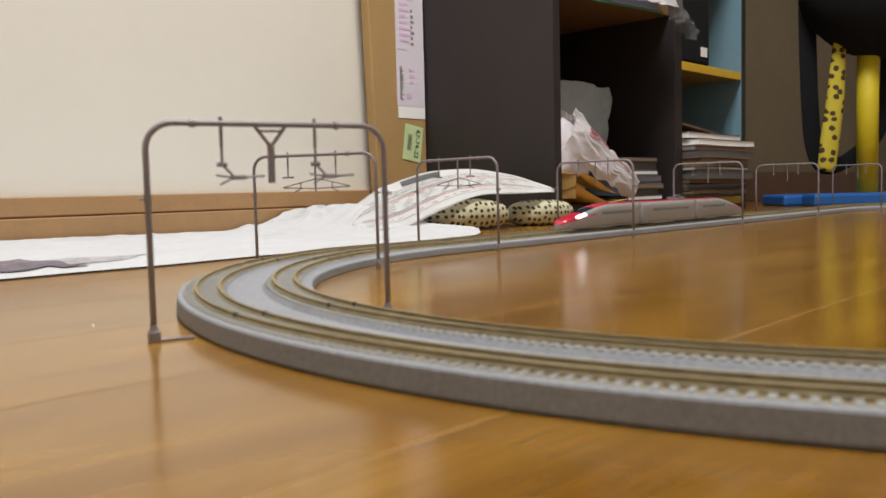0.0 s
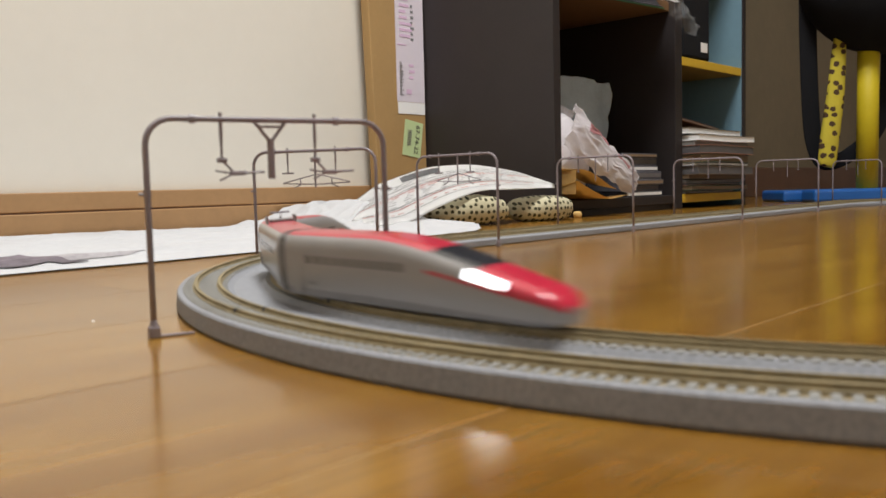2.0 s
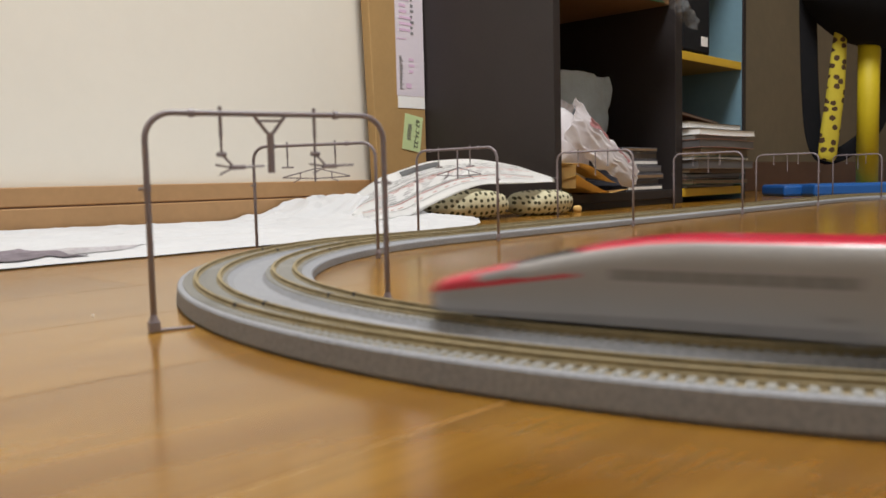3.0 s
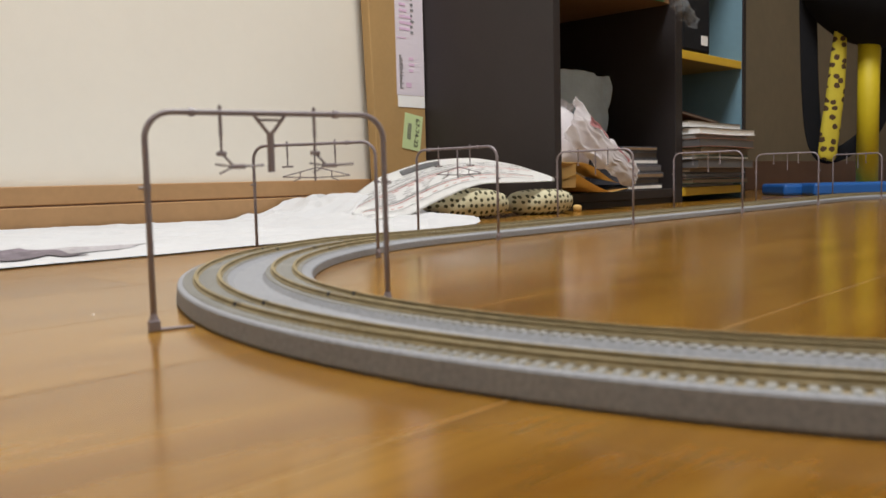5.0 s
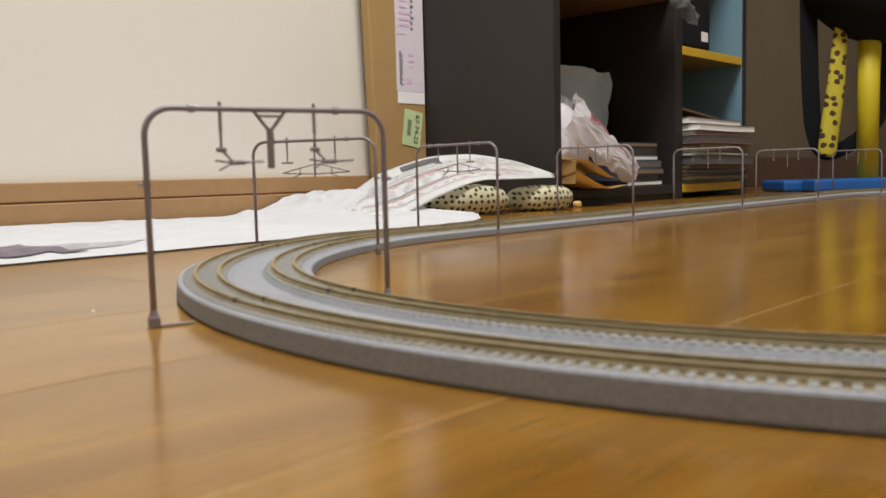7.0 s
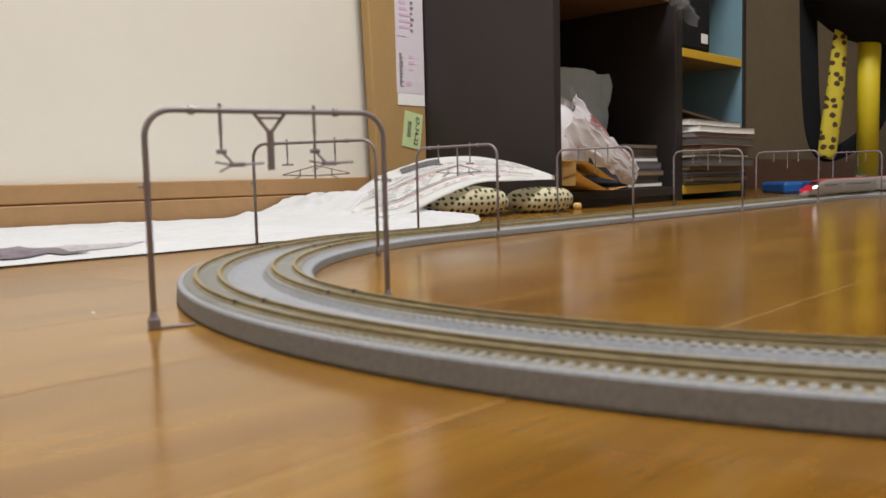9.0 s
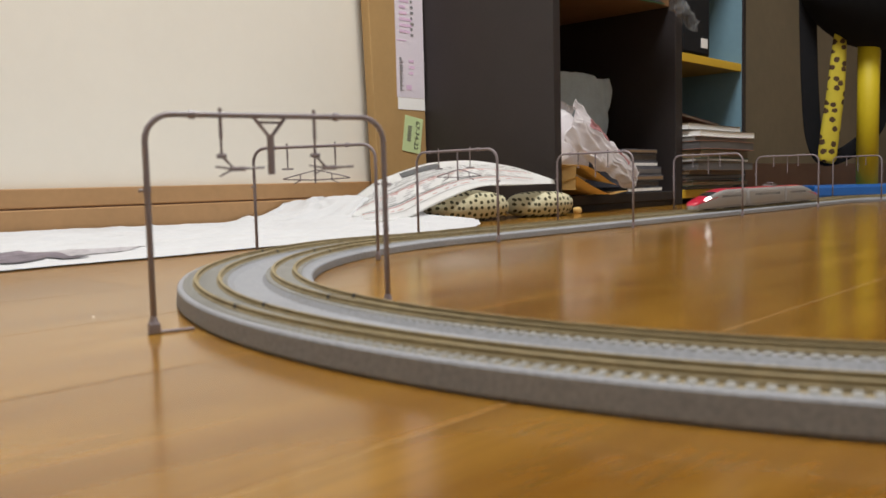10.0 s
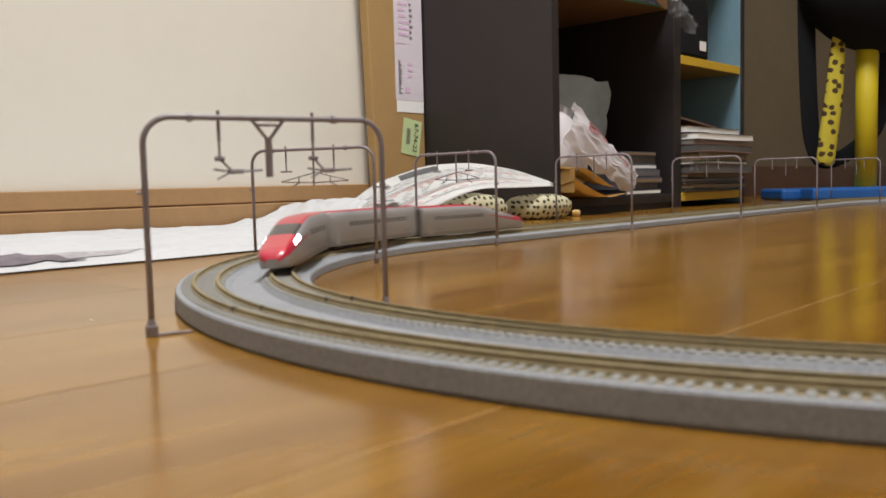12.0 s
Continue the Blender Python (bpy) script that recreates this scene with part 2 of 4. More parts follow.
def sheet(fn, nu, nv, thick=0.0):
    """A bent sheet: fn(a, b) gives the place for a, b from 0 to 1."""
    bm = bmesh.new()
    grid = [[bm.verts.new(fn(i / nu, j / nv)) for j in range(nv + 1)] for i in range(nu + 1)]
    for i in range(nu):
        for j in range(nv):
            bm.faces.new((grid[i][j], grid[i + 1][j], grid[i + 1][j + 1], grid[i][j + 1]))
    if thick:
        bmesh.ops.solidify(bm, geom=bm.faces[:], thickness=thick)
    return bm


def slab(fn, thick, nu=12, nv=5):
    """A bent slab of even height that stands on the sheet fn."""
    bm = bmesh.new()
    low = [[bm.verts.new(fn(i / nu, j / nv)) for j in range(nv + 1)] for i in range(nu + 1)]
    high = [[bm.verts.new(v.co + Vector((0, 0, thick))) for v in row] for row in low]
    for i in range(nu):
        for j in range(nv):
            bm.faces.new((low[i][j], low[i][j + 1], low[i + 1][j + 1], low[i + 1][j]))
            bm.faces.new((high[i][j], high[i + 1][j], high[i + 1][j + 1], high[i][j + 1]))
    rim = [(i, 0) for i in range(nu)] + [(nu, j) for j in range(nv)] + [(i, nv) for i in range(nu, 0, -1)] + [(0, j) for j in range(nv, 0, -1)]
    for (i, j), (k, m) in zip(rim, rim[1:] + rim[:1]):
        bm.faces.new((low[i][j], low[k][m], high[k][m], high[i][j]))
    return bm


def crumple(p, amount, scale, seed=0.0):
    q = Vector(p) * scale + Vector((seed, seed * 0.7, -seed))
    return Vector(p) + noise.noise_vector(q) * amount + noise.noise_vector(q * 2.7) * amount * 0.45


# ---- the room ----
WALL_V = 0.305
floor = part("floor", box(-2.8, 3.2, -2.6, WALL_V, -0.06, -0.00014), M_JOINT, m=ROOM)
tagged(floor, "glossy varnished orange-brown wooden plank floor", "floor", kind="structure")
wall_north = part("wall_north", box(-2.8, 0.92, WALL_V, WALL_V + 0.1, -0.0125, 2.4), M_WALL, m=ROOM)
tagged(wall_north, "cream papered wall behind the shelves", "wall", kind="structure")
# Separate wall section, coloured darker to stand for the shadow there.
wall_niche = part("wall_niche", box(0.925, 3.2, WALL_V - 0.01, WALL_V + 0.1, -0.0125, 2.4), M_SHADED_WALL, m=ROOM)
tagged(wall_niche, "wall beside the blue shelf, shade put into its brown tone", "wall", kind="structure")
for nm, bounds in (("wall_west", (-2.9, -2.8, -2.6, WALL_V + 0.1, -0.06, 2.4)), ("wall_east", (3.2, 3.3, -2.6, WALL_V + 0.1, -0.06, 2.4)),
                   ("wall_south", (-2.9, 3.3, -2.7, -2.6, -0.06, 2.4))):
    tagged(part(nm, box(*bounds), M_CLOSE, m=ROOM), "plain pale papered wall", "wall", kind="structure")
tagged(part("ceiling", box(-2.9, 3.3, -2.7, WALL_V + 0.1, 2.4, 2.5), M_CEIL, m=ROOM), "plain white ceiling", "ceiling", kind="structure")

base = part("baseboard", box(-2.8, 0.0, WALL_V - 0.016, WALL_V - 0.001, 0, 0.0322, 0.0015), M_BASE, m=ROOM)
tagged(base, "orange-brown wooden baseboard with a stepped upper strip", "baseboard", kind="structure")
part("groove", box(-2.8, 0.0, WALL_V - 0.0103, WALL_V - 0.001, 0.0325, 0.0336), M_BASE_DARK, base, "dark groove")
part("upper_strip", box(-2.8, 0.0, WALL_V - 0.011, WALL_V - 0.001, 0.0338, 0.0575, 0.0015), M_BASE, base)
tagged(part("baseboard_dark", box(0.93, 3.2, WALL_V - 0.03, WALL_V - 0.011, 0, 0.085, 0.002), M_BASE_DARK, m=ROOM),
       "dark brown wooden baseboard under the shade-toned wall", "baseboard", kind="structure")


# ---- the track: a double-track oval ----
CENTRE = Vector((0.2232, 0.4989, 0))
HEAD = radians(TURN + 180)
RADIUS, STRAIGHT, PITCH = 0.3315, 0.992, 0.0193
ALONG = Vector((math.cos(HEAD), math.sin(HEAD), 0))
INWARD = Vector((-ALONG.y, ALONG.x, 0))


def on_track(s, off=0.0):
    """Place, heading and share of banking at s metres along the line that lies off metres inward of the middle."""
    r = RADIUS - off
    arc = math.pi * r
    s = s % (2 * arc + 2 * STRAIGHT)
    if s < arc:
        th = HEAD + s / r
        p = CENTRE - r * Vector((-math.sin(th), math.cos(th), 0))
        edge = min(s, arc - s)
        return p, th, min(1.0, edge / 0.09)
    s -= arc
    if s < STRAIGHT:
        return CENTRE + INWARD * r - ALONG * s, HEAD + math.pi, 0.0
    s -= STRAIGHT
    if s < arc:
        th = HEAD + math.pi + s / r
        p = CENTRE - ALONG * STRAIGHT - r * Vector((-math.sin(th), math.cos(th), 0))
        edge = min(s, arc - s)
        return p, th, min(1.0, edge / 0.09)
    s -= arc
    return CENTRE - ALONG * STRAIGHT - INWARD * r + ALONG * s, HEAD, 0.0


LOOP = 2 * math.pi * RADIUS + 2 * STRAIGHT


# The deck's top: inward offset, height on the straights, height where each of the two tracks is canted.
TOP = ((-0.0320, 0.0056, 0.0074), (-0.0315, 0.0064, 0.0081), (-0.0300, 0.0066, 0.0083), (-0.0270, 0.0066, 0.0082), (-0.0090, 0.0066, 0.0072),
       (-0.0072, 0.0064, 0.0063), (-0.0056, 0.0060, 0.0056), (0.0076, 0.0060, 0.0056), (0.0084, 0.0060, 0.0058), (0.0098, 0.0064, 0.0076),
       (0.0104, 0.0066, 0.0081), (0.0112, 0.0066, 0.0082), (0.0282, 0.0066, 0.0072), (0.0297, 0.0064, 0.0062), (0.0310, 0.0061, 0.0056),
       (0.0332, 0.0060, 0.0054), (0.0338, 0.0057, 0.0051), (0.0342, 0.0049, 0.0044))
LINES, GAUGE = (-0.0181, 0.0193), 0.0055
JOINT_AT = 0.1766


def deck_height(off, bank):
    """Height of the deck's top: in the curves each track rises towards its outer side."""
    xs, flat, cant = zip(*TOP)
    return float(np.interp(off, xs, flat)) * (1 - bank) + float(np.interp(off, xs, cant)) * bank


def section_point(s, off, z):
    p, th, _ = on_track(s)
    return p + Vector((-math.sin(th), math.cos(th), 0)) * off + Vector((0, 0, z))


def swept(outline, steps, start, length):
    """Sweeps a closed outline of (inward offset, height above the deck or None for the floor) along the middle line."""
    bm = bmesh.new()
    rings = []
    for i in range(steps + 1):
        s = start + length * i / steps
        bank = on_track(s)[2]
        rings.append([bm.verts.new(section_point(s, off, 0.0 if up is None else deck_height(off, bank) + up)) for off, up in outline])
    n = len(outline)
    for a, b in zip(rings, rings[1:]):
        for k in range(n):
            bm.faces.new((a[k], a[(k + 1) % n], b[(k + 1) % n], b[k]))
    bm.faces.new(rings[0][::-1])
    bm.faces.new(rings[-1])
    return bm


DECK = [(-0.0314, None), (-0.0326, -0.0062)] + [(off, 0.0) for off, _, _ in TOP] + [(0.0345, -0.0040), (0.0335, None)]
track = holder("model_railway_track", pose(0, 0, 0), "grey double-track model railway oval lying on the floor", "toy track")
PIECES = 16
for i in range(PIECES):
    a, b = LOOP * i / PIECES, LOOP * (i + 1) / PIECES
    part("roadbed", swept(DECK, 26, a + 0.00004, b - a - 0.00008), M_DECK, track)
for line in LINES:
    edge = line - (0.0110 if line < 0 else 0.0087)
    bed = [(edge, -0.0006), (edge, 0.0001), (line + 0.0087, 0.0001), (line + 0.0087, -0.0006)]
    for i in range(4):
        part("ballast", swept(bed, 90, LOOP * i / 4, LOOP / 4), M_BALLAST, track, "brown ballast strip")
    for rail in (-GAUGE, GAUGE):
        o = line + rail
        outline = [(o - 0.0015, 0.0002), (o - 0.0014, 0.0010), (o - 0.0007, 0.0013), (o - 0.0007, 0.0026),
                   (o + 0.0007, 0.0026), (o + 0.0007, 0.0013), (o + 0.0014, 0.0010), (o + 0.0015, 0.0002)]
        for i in range(4):
            part("rail", swept(outline, 90, LOOP * i / 4, LOOP / 4 - 0.0003), M_RAIL, track)


# Dark rail joiners where two track sections meet.
for line in LINES:
    for rail in (-GAUGE, GAUGE):
        o = line + rail
        clip = [(o - 0.0011, 0.0010), (o - 0.0011, 0.0018), (o - 0.0007, 0.0023), (o - 0.0008, 0.00275), (o + 0.0008, 0.00275), (o + 0.0007, 0.0023), (o + 0.0011, 0.0018), (o + 0.0011, 0.0010)]
        for joint in (JOINT_AT, JOINT_AT + 0.2604, JOINT_AT + 0.5208):
            part("rail_joiner", swept(clip, 2, joint - 0.0011, 0.0022), M_GANGWAY, track, "dark rail joiner")

SLEEPER_PITCH = 0.0038


def add_sleeper(bm, line, bank, m):
    """One sleeper with sloped flanks and dropped ends: x along the track, y inward from the middle of the deck."""
    rows = []
    far = 0.0116 if line < 0 else 0.0096
    for o, up in ((-far, -0.0004), (0.0004 - far, 0.0005), (-0.0050, 0.0007), (0.0050, 0.0007), (0.0092, 0.0005), (0.0096, -0.0004)):
        top = deck_height(line + o, bank) + up
        rows.append([bm.verts.new(m @ Vector((0.00115 * w, line + o, top - drop))) for w, drop in ((-1.15, 0.0012), (-0.85, 0.0), (0.85, 0.0), (1.15, 0.0012))])
    for a, b in zip(rows, rows[1:]):
        for k in range(3):
            bm.faces.new((a[k], a[k + 1], b[k + 1], b[k]))
    bm.faces.new(rows[0])
    bm.faces.new(rows[-1])
    return bm


def sleeper_frame(s):
    p, th, _ = on_track(s)
    return pose(p.x, p.y, 0, 0, 0, math.degrees(th))


NEAR = range(78, 212)
for line in LINES:
    rest_bm = bmesh.new()
    first = None
    for i in range(int(LOOP / SLEEPER_PITCH)):
        s = (i + 0.5) * SLEEPER_PITCH
        if i not in NEAR:
            add_sleeper(rest_bm, line, on_track(s)[2], sleeper_frame(s))
        elif first is None:
            first = part("sleeper", add_sleeper(bmesh.new(), line, 1.0, Matrix()), M_TIE, track, m=sleeper_frame(s))
        else:
            ob = new("sleeper", first.data)
            ob.parent = track
            ob.matrix_local = sleeper_frame(s)
    tagged(part("sleeper_row", rest_bm, M_TIE, track, "pale grey sleepers with raised ends"), kind="stuff")


# ---- overhead line gantries ----
SPAN, TALL = 0.0962, 0.0808


def gantry_build(kind):
    """kind: bracket (registration arms on hangers), truss (a light truss under the beam) or plain (short hangers alone)."""
    truss = kind != "bracket"
    g = holder("overhead_line_gantry", pose(0, 0, 0), "grey plastic model railway gantry arching over both tracks", "toy gantry", "gantries along the track")
    h, r = SPAN / 2, 0.0100
    arch = [(-h, 0, 0.004), (-h, 0, TALL * 0.5), (-h, 0, TALL - r)]
    arch += [(-h + r - r * math.cos(a), 0, TALL - r + r * math.sin(a)) for a in [math.pi / 2 * k / 7 for k in range(1, 8)]]
    arch += [(h - r + r * math.sin(a), 0, TALL - r + r * math.cos(a)) for a in [math.pi / 2 * k / 7 for k in range(0, 8)]]
    arch += [(h, 0, TALL * 0.5), (h, 0, 0.004)]
    part("arch", tube(arch, 0.00115, 12), M_GANTRY, g, smooth=True)
    for side in (-1, 1):
        f = 0.0021 if side < 0 else 0.0016
        bm = box(side * h - f, side * h + f, -f, f, 0.0, 0.0042, 0.0005)
        tube([(side * h, 0, 0.004), (side * h, 0, 0.0065)], [0.0019, 0.0013], 10, bm)
        part("foot", bm, M_GANTRY, g)
        a, b = sorted((side * h, side * 0.0335))
        if side < 0:
            part("clip_bar", box(a, b, -0.0013, 0.0013, 0.0, 0.0009, 0.0002), M_GANTRY, g)
        part("collar", tube([(side * h, 0, 0.052), (side * h, 0, 0.0545)], 0.0014, 10), M_GANTRY, g)
        part("lug", tube([(side * h, 0, 0.0530), (side * (h + 0.0030), 0, 0.0530)], 0.0006, 6), M_GANTRY, g)
        part("beam_ring", tube([(side * h * 0.60 - 0.0030, 0, TALL), (side * h * 0.60 - 0.0010, 0, TALL)], 0.0017, 10), M_GANTRY, g)
        x = -0.0202 if side < 0 else 0.0176
        hanger = tube([(x, 0, TALL + 0.0026), (x, 0, TALL - 0.009)], 0.0007, 8)
        tube([(x, 0, TALL - 0.009), (x, 0, TALL - 0.0155)], 0.0005, 8, hanger)
        half = {"bracket": 0.0018, "truss": 0.0045, "plain": 0.0012}[kind]
        tube([(x - half, 0, TALL - 0.0155), (x + half, 0, TALL - 0.0155)], 0.0006 if truss else 0.0009, 8, hanger)
        part("hanger", hanger, M_GANTRY, g)
        if not truss:
            arm = tube([(x, 0, TALL - 0.0155), (x + 0.0048, 0, TALL - 0.0205), (x + 0.0165, 0, TALL - 0.0200)], 0.0005, 6)
            tube([(x + 0.003, 0, TALL - 0.0205), (x + 0.0090, 0, TALL - 0.0204)], 0.0009, 8, arm)
            tube([(x - 0.0025, 0, TALL - 0.0195), (x + 0.004, 0, TALL - 0.0205)], 0.0004, 6, arm)
            tube([(x - 0.0010, 0, TALL - 0.0232), (x + 0.004, 0, TALL - 0.0207)], 0.0004, 6, arm)
            part("registration_arm", arm, M_GANTRY, g)
        if kind == "truss":
            stay = tube([(0.001, 0.004, TALL - 0.0165), (side * 0.0265, 0.004, TALL - 0.0225)], 0.0004, 6)
            tube([(0, 0.004, TALL - 0.0238), (side * 0.0265, 0.004, TALL - 0.0228)], 0.0004, 6, stay)
            tube([(side * 0.0125, 0.004, TALL - 0.0195), (side * 0.0125, 0.004, TALL - 0.0234)], 0.0004, 6, stay)
            tube([(side * 0.012, 0.004, TALL - 0.0236), (side * 0.018, 0.004, TALL - 0.0262)], 0.0004, 6, stay)
            part("stay", stay, M_GANTRY, g)
        if not truss:
            part("brace", tube([(side * 0.0068 - 0.0008, 0, TALL), (side * 0.0020 - 0.0008, 0, TALL - 0.0062), (-0.0008, 0, TALL - 0.0085)], 0.0007, 8), M_GANTRY, g)
    if truss:
        part("centre_post", tube([(0, 0.003, TALL - 0.0005), (0, 0.003, TALL - 0.0262)], 0.0007, 8), M_GANTRY, g)
        return g
    part("centre_post", tube([(-0.0008, 0, TALL - 0.0075), (-0.0008, 0, TALL - 0.0228)], 0.0014, 10), M_GANTRY, g)
    part("brace_bar", tube([(-0.0062, 0, TALL - 0.0026), (0.0046, 0, TALL - 0.0026)], 0.0005, 6), M_GANTRY, g)
    return g


def gantry_pose(s, turn=0.0):
    p, th, _ = on_track(s)
    return pose(p.x, p.y, 0, 0, 0, math.degrees(th) + 90 + turn)


SPOTS = [0.4200, 0.1404, -0.0473, -0.2722, -0.5446, -0.8182, -1.100]
gantry_build("bracket").matrix_world = gantry_pose(SPOTS[0]) @ pose(-0.0010, 0, 0)
trussed = gantry_build("truss")
trussed.matrix_world = gantry_pose(SPOTS[1])
copy_thing(trussed, gantry_pose(SPOTS[2]))
plain = gantry_build("plain")
plain.matrix_world = gantry_pose(SPOTS[3])
for s in SPOTS[4:]:
    copy_thing(plain, gantry_pose(s))


# ---- the train ----
def smooth_step(x):
    x = min(1.0, max(0.0, x))
    return x * x * (3 - 2 * x)


HALF, ROOF, SKIRT = 0.0108, 0.0270, 0.0022
ARC = 40


def car_section(x, length, nose):
    """Half width, top, bottom of the body at x; the nose reaches forward."""
    b, top, low = HALF, ROOF, SKIRT
    if nose:
        q = (x - (length / 2 - 0.088)) / 0.088
        if q > 0:
            top = ROOF - 0.0172 * smooth_step(q * 0.75) ** 1.05 - 0.0012 * q
            b = HALF * (1 - 0.26 * max(0.0, (q - 0.2) / 0.8) ** 1.8)
            tip = max(0.0, (q - 0.90) / 0.10)
            shrink = math.sqrt(max(0.0, 1 - tip * tip * 0.96))
            mid = 0.0066
            top, b = mid + (top - mid) * shrink, b * (0.25 + 0.75 * shrink)
            low = SKIRT + 0.0006 * tip
    return b, top, low


def ring_points(b, top, low):
    pts = []
    waist = low + (top - low) * 0.50
    for k in range(4):
        f = k / 4
        pts.append((-b * (0.90 + 0.10 * math.sin(f * math.pi / 2)), low + (waist - low) * f))
    for k in range(ARC + 1):
        a = math.pi * k / ARC
        c, s = math.cos(a), math.sin(a)
        e = 2 / 4.0
        pts.append((-b * math.copysign(abs(c) ** e, c), waist + (top - waist) * abs(s) ** e))
    for k in range(3, -1, -1):
        f = k / 4
        pts.append((b * (0.90 + 0.10 * math.sin(f * math.pi / 2)), low + (waist - low) * f))
    return pts


def car_shell(length, nose):
    """Body faces sorted into paint fields."""
    steps = 76 if nose else 24
    xs = [-length / 2 + length * i / steps for i in range(steps + 1)]
    rings = [ring_points(*car_section(x, length, nose)) for x in xs]
    fields = {k: bmesh.new() for k in ("side", "roof", "skirt", "screen", "lamp")}
    n = len(rings[0])
    for i in range(steps):
        q = ((xs[i] + xs[i + 1]) / 2 - (length / 2 - 0.088)) / 0.088 if nose else -1
        for k in range(n - 1):
            pos = min(k, n - 2 - k)
            zone = "skirt" if pos == 0 else "side"
            if pos >= 16:
                zone = "roof"
            if q > 0.06:
                if 0.38 < q < 0.65 and pos >= 16:
                    zone = "screen"
                if q > 0.38 and pos == 5 or q > 0.60 and pos == 6:
                    zone = "roof"
                if q > 0.65 and pos >= 12:
                    zone = "roof"
                if 0.60 < q < 0.77 and 7 <= pos <= 13:
                    zone = "lamp"
                if q > 0.77 and pos >= 6:
                    zone = "roof"
            bm = fields[zone]
            vs = [bm.verts.new((x, *p)) for x, p in ((xs[i], rings[i][k]), (xs[i + 1], rings[i + 1][k]), (xs[i + 1], rings[i + 1][k + 1]), (xs[i], rings[i][k + 1]))]
            bm.faces.new(vs)
    for i in (0, steps):
        bm = fields["side"]
        bm.faces.new([bm.verts.new((xs[i], *p)) for p in rings[i]])
    fields["skirt"].faces.new([fields["skirt"].verts.new(p) for p in ((xs[0], -HALF * 0.9, SKIRT), (xs[-8 if nose else -1], -HALF * 0.6, SKIRT),
                              (xs[-8 if nose else -1], HALF * 0.6, SKIRT), (xs[0], HALF * 0.9, SKIRT))])
    for bm in fields.values():
        bmesh.ops.remove_doubles(bm, verts=bm.verts[:], dist=0.00002)
    return fields


def bogie(car, x):
    b = part("bogie", box(-0.011, 0.011, -0.0058, 0.0058, 0.0008, 0.0050, 0.0006), M_GANGWAY, car, m=pose(x, 0, 0))
    for dx in (-0.008, 0.008):
        for side in (-1, 1):
            bm = tube([(dx, side * 0.0041, 0.0027), (dx, side * 0.0056, 0.0027)], 0.0027, 16)
            part("wheel", bm, M_STEEL, b)


def train_car(length, nose, windows, label, lit, pantograph):
    car = holder("train_car", pose(0, 0, 0), label, "toy train", "cars of the model train")
    fields = car_shell(length, nose)
    part("body_side", fields["side"], M_TRAIN_WHITE, car, "white painted sides", smooth=True)
    part("roof", fields["roof"], M_TRAIN_RED, car, "crimson roof and nose", smooth=True)
    part("skirt", fields["skirt"], M_TRAIN_GREY, car, "grey lower skirt")
    if nose:
        part("windscreen", fields["screen"], M_GLASS_DARK, car, "dark wrap-round windscreen", smooth=True)
        part("headlight", fields["lamp"], M_LAMP if lit else M_TRAIN_GREY, car, "glowing white headlights" if lit else "unlit lamps", smooth=True)
        bm = box(length / 2 - 0.0075, length / 2 - 0.0035, -0.0018, 0.0018, 0.0087, 0.0091, 0.0001)
        part("nose_badge", bm, M_TRAIN_WHITE, car)
    else:
        fields["screen"].free()
        fields["lamp"].free()
    x0, x1, step = windows
    count = int((x1 - x0) / step)
    for side in (-1, 1):
        for i in range(count):
            x = x0 + step * (i + 0.5)
            y = side * (HALF - 0.00012)
            part("side_window", box(x - step * 0.33, x + step * 0.33, min(y, y + side * 0.0002), max(y, y + side * 0.0002), 0.0153, 0.0184, 0.00004), M_SIDE_WINDOW, car)
        for x in ((-length / 2 + 0.009,) if nose else (-length / 2 + 0.009, length / 2 - 0.009)):
            y = side * (HALF - 0.00010)
            part("door", box(x - 0.0026, x + 0.0026, min(y, y + side * 0.00025), max(y, y + side * 0.00025), 0.0036, 0.0202, 0.00006), M_TRAIN_WHITE, car)
            part("data_plate", box(x + 0.008, x + 0.0125, min(y, y + side * 0.00025), max(y, y + side * 0.00025), 0.0072, 0.0084), M_TRAIN_GREY, car)
    part("gangway", box(-length / 2 - 0.0035, -length / 2 + 0.0005, -0.0090, 0.0090, 0.0030, 0.0247, 0.0008), M_GANGWAY, car)
    if not nose:
        part("gangway", box(length / 2 - 0.0005, length / 2 + 0.0035, -0.0090, 0.0090, 0.0030, 0.0247, 0.0008), M_GANGWAY, car)
    for x in (-length / 2 + 0.024, length / 2 - (0.048 if nose else 0.024)):
        bogie(car, x)
    if pantograph:
        for x in (-0.034,):
            cover = part("pantograph", box(x - 0.007, x + 0.007, -0.0055, 0.0055, ROOF - 0.0004, ROOF + 0.0014, 0.0005), M_TRAIN_GREY, car)
            bm = tube([(x - 0.005, 0, ROOF + 0.001), (x + 0.004, 0, ROOF + 0.0030), (x - 0.003, 0, ROOF + 0.0044)], 0.0004, 6)
            tube([(x - 0.003, -0.005, ROOF + 0.0046), (x - 0.003, 0.005, ROOF + 0.0046)], 0.0005, 6, bm)
            part("collector", bm, M_GANTRY, cover)
            for side in (-1, 1):
                part("shield", box(x - 0.007, x + 0.007, side * 0.0072 - 0.0004, side * 0.0072 + 0.0004, ROOF - 0.002, ROOF + 0.0030, 0.0003), M_TRAIN_GREY, cover)
    return car


